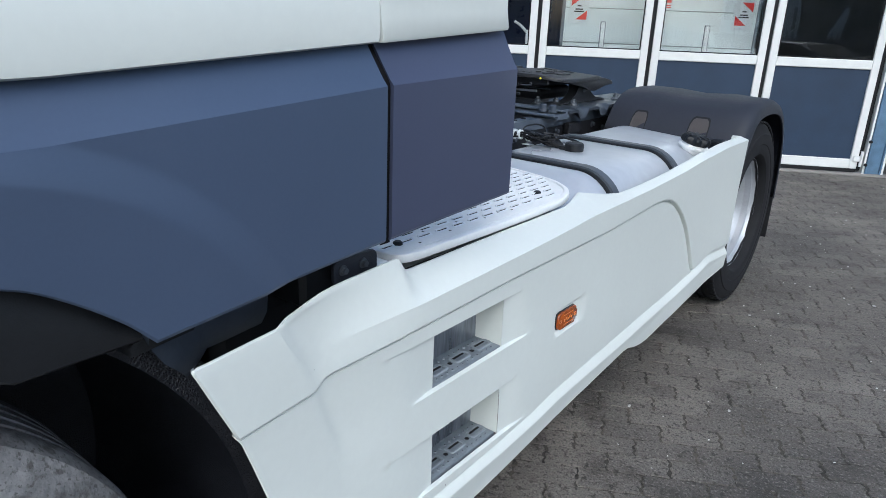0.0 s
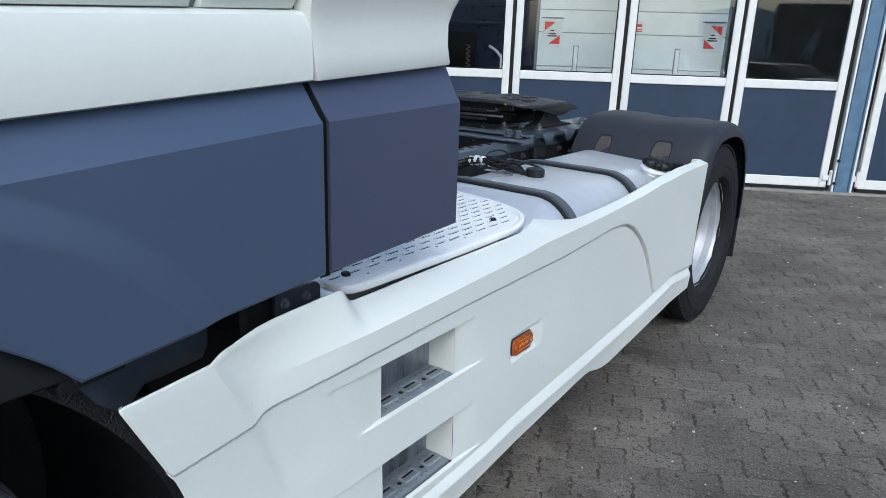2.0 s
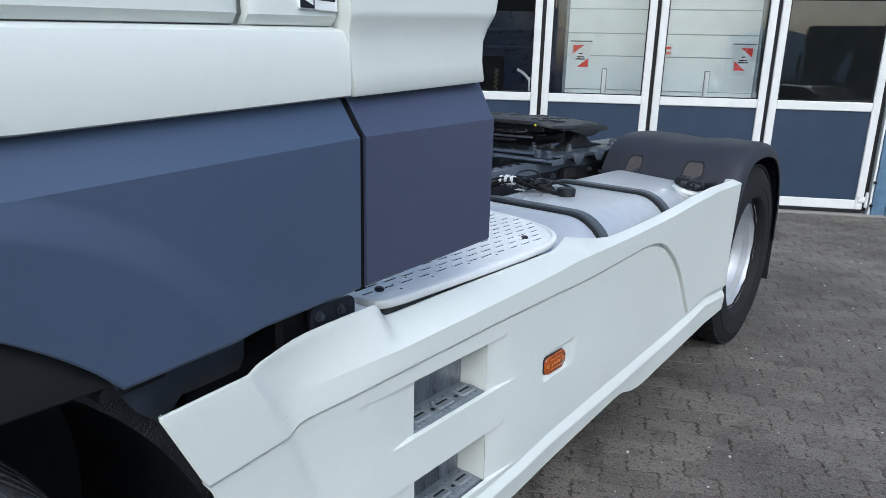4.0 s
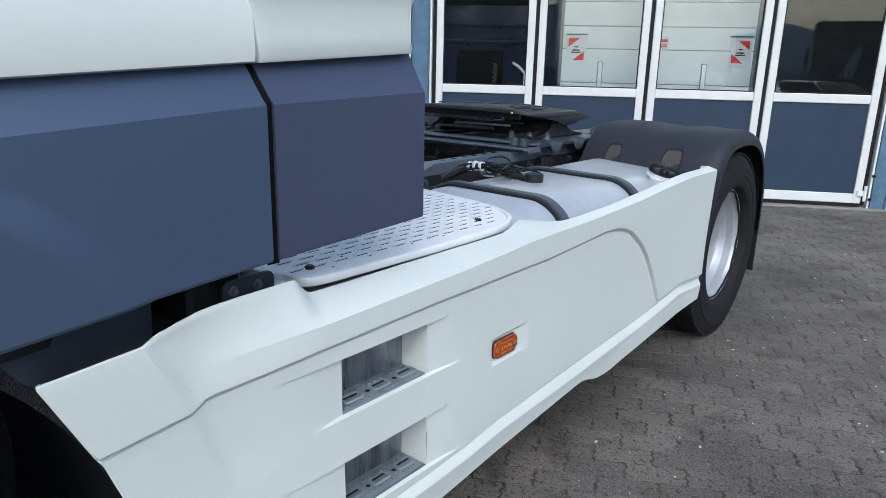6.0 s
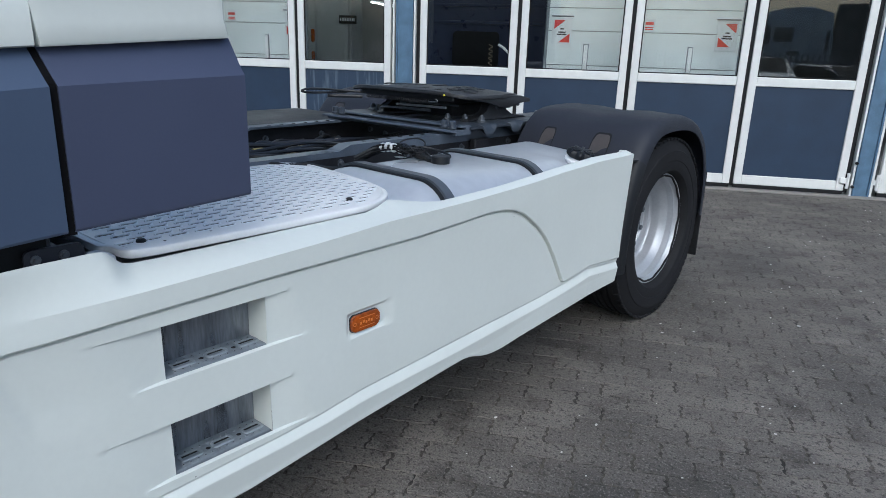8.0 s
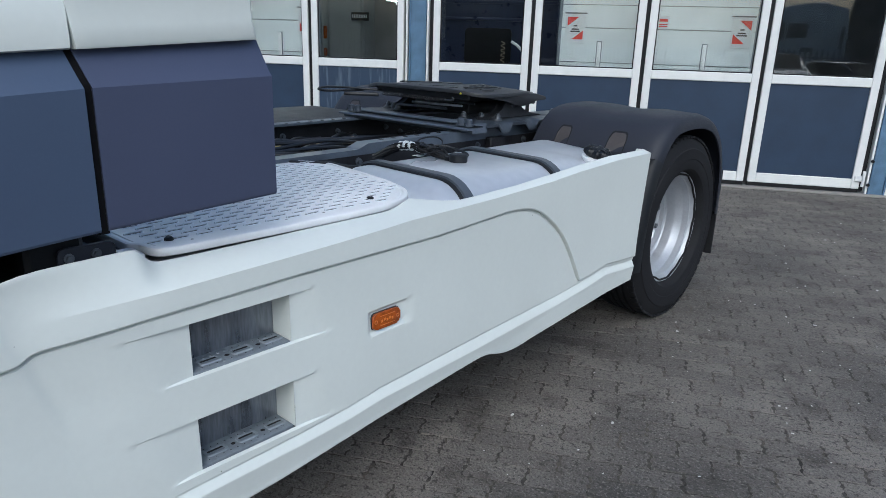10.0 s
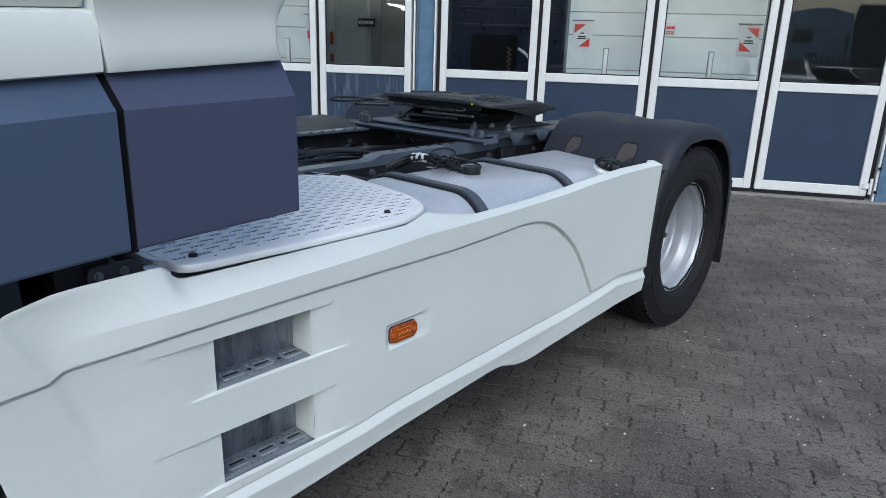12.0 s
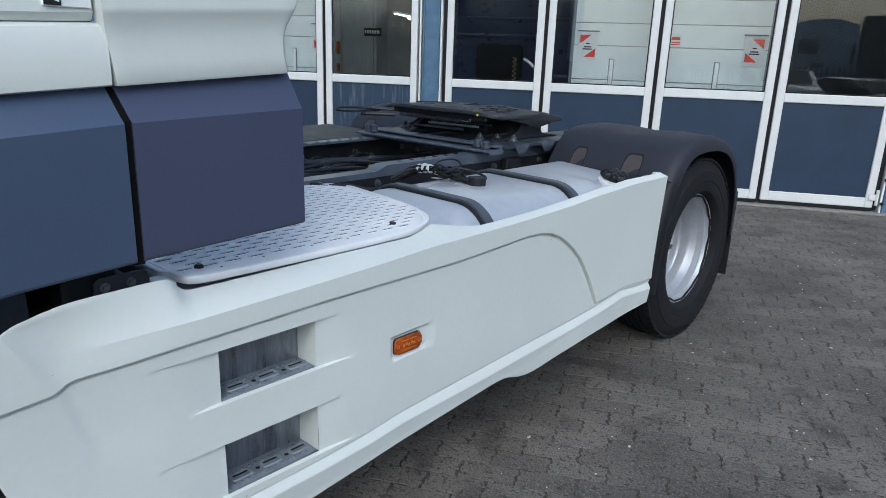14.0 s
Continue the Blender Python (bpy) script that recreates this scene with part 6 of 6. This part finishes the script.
# -- the yard behind the camera, seen in the window glass --
def build_fence(a, b):
    f = empty("palisade_fence", (0, 0, 0), "grey steel palisade fence along the yard", "fence")
    d = (b - a)
    n = int(d.length / 0.155)
    turn = math.degrees(math.atan2(d.y, d.x))
    pale = bpy.data.meshes.new("pale")
    bm = box((-0.03, -0.008, 0.0), (0.03, 0.008, 1.42), 0)
    add_prism(bm, [(-0.03, 1.42), (0.03, 1.42), (0.0, 1.49)], "y", -0.008, 0.008)
    bm.to_mesh(pale)
    bm.free()
    pale.materials.append(STEEL)
    for k in range(n):
        p = a + d * (k / (n - 1))
        ob = new("pale", pale)
        ob.matrix_world = pose(p.x, p.y, 0, 0, 0, turn)
        ob.parent = f
    for z_ in (0.3, 1.2):
        bm = box((0, -0.03, z_), (d.length, 0.0, z_ + 0.05), 0)
        bmesh.ops.transform(bm, matrix=pose(a.x, a.y, 0, 0, 0, turn), verts=bm.verts)
        part("rail", bm, STEEL, f)


build_fence(Vector((11.5, -4.3)), Vector((23.0, 7.2)))
build_fence(Vector((-12.0, -6.5)), Vector((11.4, -6.5)))


def build_parked_truck(at, turn):
    t = empty("parked_truck", at, "white truck with a dark curtain trailer across the yard", "truck")
    t.rotation_euler = (0, 0, radians(turn))
    part("cab", box((0, -1.25, 0.5), (2.3, 1.25, 3.10), 0.15, seg=3), BOARD, t)
    part("side_window", prism(rounded(0.10, 1.85, 0.72, 2.62, 0.08, 3), "y", -1.262, 1.262), SEAL, t, "dark side window")
    part("sleeper_window", prism(rounded(0.86, 1.95, 1.62, 2.55, 0.07, 3), "y", -1.262, 1.262), CURTAIN, t, "dark sleeper window")
    part("side_deflector", prism([(2.25, 0.9), (3.13, 0.9), (3.13, 2.0), (3.0, 3.15), (2.25, 3.35)], "y", -1.24, 1.24, 0.03), BOARD, t)
    part("deflector_slot", prism(rounded(2.86, 1.55, 2.98, 2.45, 0.03, 2), "y", -1.252, 1.252), SEAL, t)
    part("grab_handle", prism(rounded(1.45, 1.40, 1.95, 1.58, 0.05, 2), "y", -1.262, 1.262), SEAL, t)
    part("roof_fairing", prism([(0.25, 3.0), (2.3, 3.0), (2.3, 3.42), (1.5, 3.38), (0.7, 3.25)], "y", -1.1, 1.1, 0.08), BOARD, t)
    part("curtain", box((3.14, -1.27, 1.0), (15.0, 1.27, 3.50), 0.04), CURTAIN, t, "dark grey curtain side")
    part("curtain_flash", prism([(4.2, 1.2), (4.75, 1.2), (4.95, 2.45), (4.75, 2.45)], "y", -1.278, 1.278), SIGN, t, "pale slanted flash")
    part("chassis", box((0.4, -0.5, 0.6), (15.0, 0.5, 1.05), 0.02), CHASSIS, t)
    for x_ in (1.2, 4.2, 10.0, 11.3, 12.6):
        part("wheel", lathe([(-1.25, 0.0), (-1.25, 0.45), (-1.2, 0.5), (1.2, 0.5), (1.25, 0.45), (1.25, 0)], (x_, 0, 0.5), "y", 28), RUBBER, t)


build_parked_truck((17.86, -12.05, 0), 44)


def build_car(at, turn, mat, label, size=1.0):
    c = empty("parked_car", at, label, "car", "cars in the yard")
    c.rotation_euler = (0, 0, radians(turn))
    c.scale = (size, size, size)
    side = [(-2.1, 0.35), (2.1, 0.35), (2.15, 0.7), (1.95, 0.88), (1.0, 0.98), (0.35, 1.42), (-1.2, 1.45), (-1.9, 1.0), (-2.15, 0.9)]
    part("body", prism(side, "y", -0.88, 0.88, 0.08), mat, c)
    glass = [(0.82, 1.0), (0.30, 1.36), (-1.15, 1.39), (-1.7, 1.0)]
    part("side_window", prism(glass, "y", -0.89, 0.89), SEAL, c)
    part("windscreen", prism([(0.95, 1.015), (0.38, 1.40), (0.40, 1.425), (0.98, 1.035)], "y", -0.74, 0.74), SEAL, c)
    part("rear_window", prism([(-1.24, 1.43), (-1.86, 1.02), (-1.89, 1.04), (-1.26, 1.455)], "y", -0.70, 0.70), SEAL, c)
    part("roof_rack", prism([(-1.1, 1.45), (0.2, 1.43), (0.2, 1.455), (-1.1, 1.475)], "y", -0.62, -0.58), STEEL, c)
    for x_ in (-1.35, 1.35):
        part("wheel", lathe([(-0.87, 0.0), (-0.87, 0.30), (-0.84, 0.33), (0.84, 0.33), (0.87, 0.30), (0.87, 0)], (x_, 0, 0.33), "y", 24), RUBBER, c)


build_car((12.0, -1.5, 0), 94, NAVY, "dark blue parked car near the fence", 0.80)
build_car((10.4, -3.1, 0), 119, WHITE, "white parked car near the fence", 0.92)


def build_tree(at, height, seed):
    """Tapered trunk, limbs, and a crown of small leaf clumps."""
    rnd = random.Random(seed)
    t = empty("tree", at, "leafy tree beyond the yard fence", "tree", "trees beyond the fence")
    bm = bmesh.new()
    add_tube(bm, [(0, 0, 0), (0.05, 0, height * 0.3), (0, 0.05, height * 0.6)], 0.09, 8, 4)
    tips = []
    for k in range(7):
        a = k * 0.9 + rnd.uniform(0, 0.5)
        tip = (height * 0.3 * math.cos(a), height * 0.3 * math.sin(a), height * rnd.uniform(0.55, 0.95))
        add_tube(bm, [(0, 0, height * 0.4), (tip[0] * 0.5, tip[1] * 0.5, height * 0.6), tip], 0.05, 6, 3)
        tips.append(tip)
    part("trunk", bm, CONCRETE, t)
    crown = bmesh.new()
    for k in range(3600):
        c = Vector(rnd.choice(tips)) * rnd.uniform(0.5, 1.05) + Vector((rnd.gauss(0, 0.5), rnd.gauss(0, 0.5), rnd.gauss(0.2, 0.45)))
        u, v = Vector((rnd.gauss(0, 1), rnd.gauss(0, 1), rnd.gauss(0, 1))).normalized(), Vector((rnd.gauss(0, 1), rnd.gauss(0, 1), rnd.gauss(0, 1))).normalized()
        w = rnd.uniform(0.05, 0.10)
        crown.faces.new([crown.verts.new(c + p) for p in (-u * w, v * w * 0.5, u * w, -v * w * 0.5)])
    tagged(part("crown", crown, LEAF, t, smooth=None), kind="stuff")


for k, (x_, y_) in enumerate(((-2.6, -27.0), (0.0, -26.0), (1.6, -25.2), (3.1, -24.2), (10.9, -20.3))):
    build_tree((x_, y_, 0), 3.0 + 0.45 * (k % 3), k)

build_paving()

# pebbles and chips lying on the paving
rnd = random.Random(21)
grit = bmesh.new()
for k in range(420):
    x_, y_ = rnd.uniform(1.2, 4.2), rnd.uniform(1.8, 8.6)
    r = rnd.choice((0.002, 0.003, 0.003, 0.004, 0.006))
    m = Matrix.Translation((x_, y_, r * 0.3)) @ Matrix.Rotation(rnd.uniform(0, 6), 4, "Z") @ Matrix.Diagonal((rnd.uniform(0.8, 2.0), 1, 0.6, 1))
    bmesh.ops.create_icosphere(grit, subdivisions=1, radius=r, matrix=m)
tagged(mesh_object("grit", grit, GRIT, 60), "pale grit and chips scattered on paving", "grit", kind="stuff")
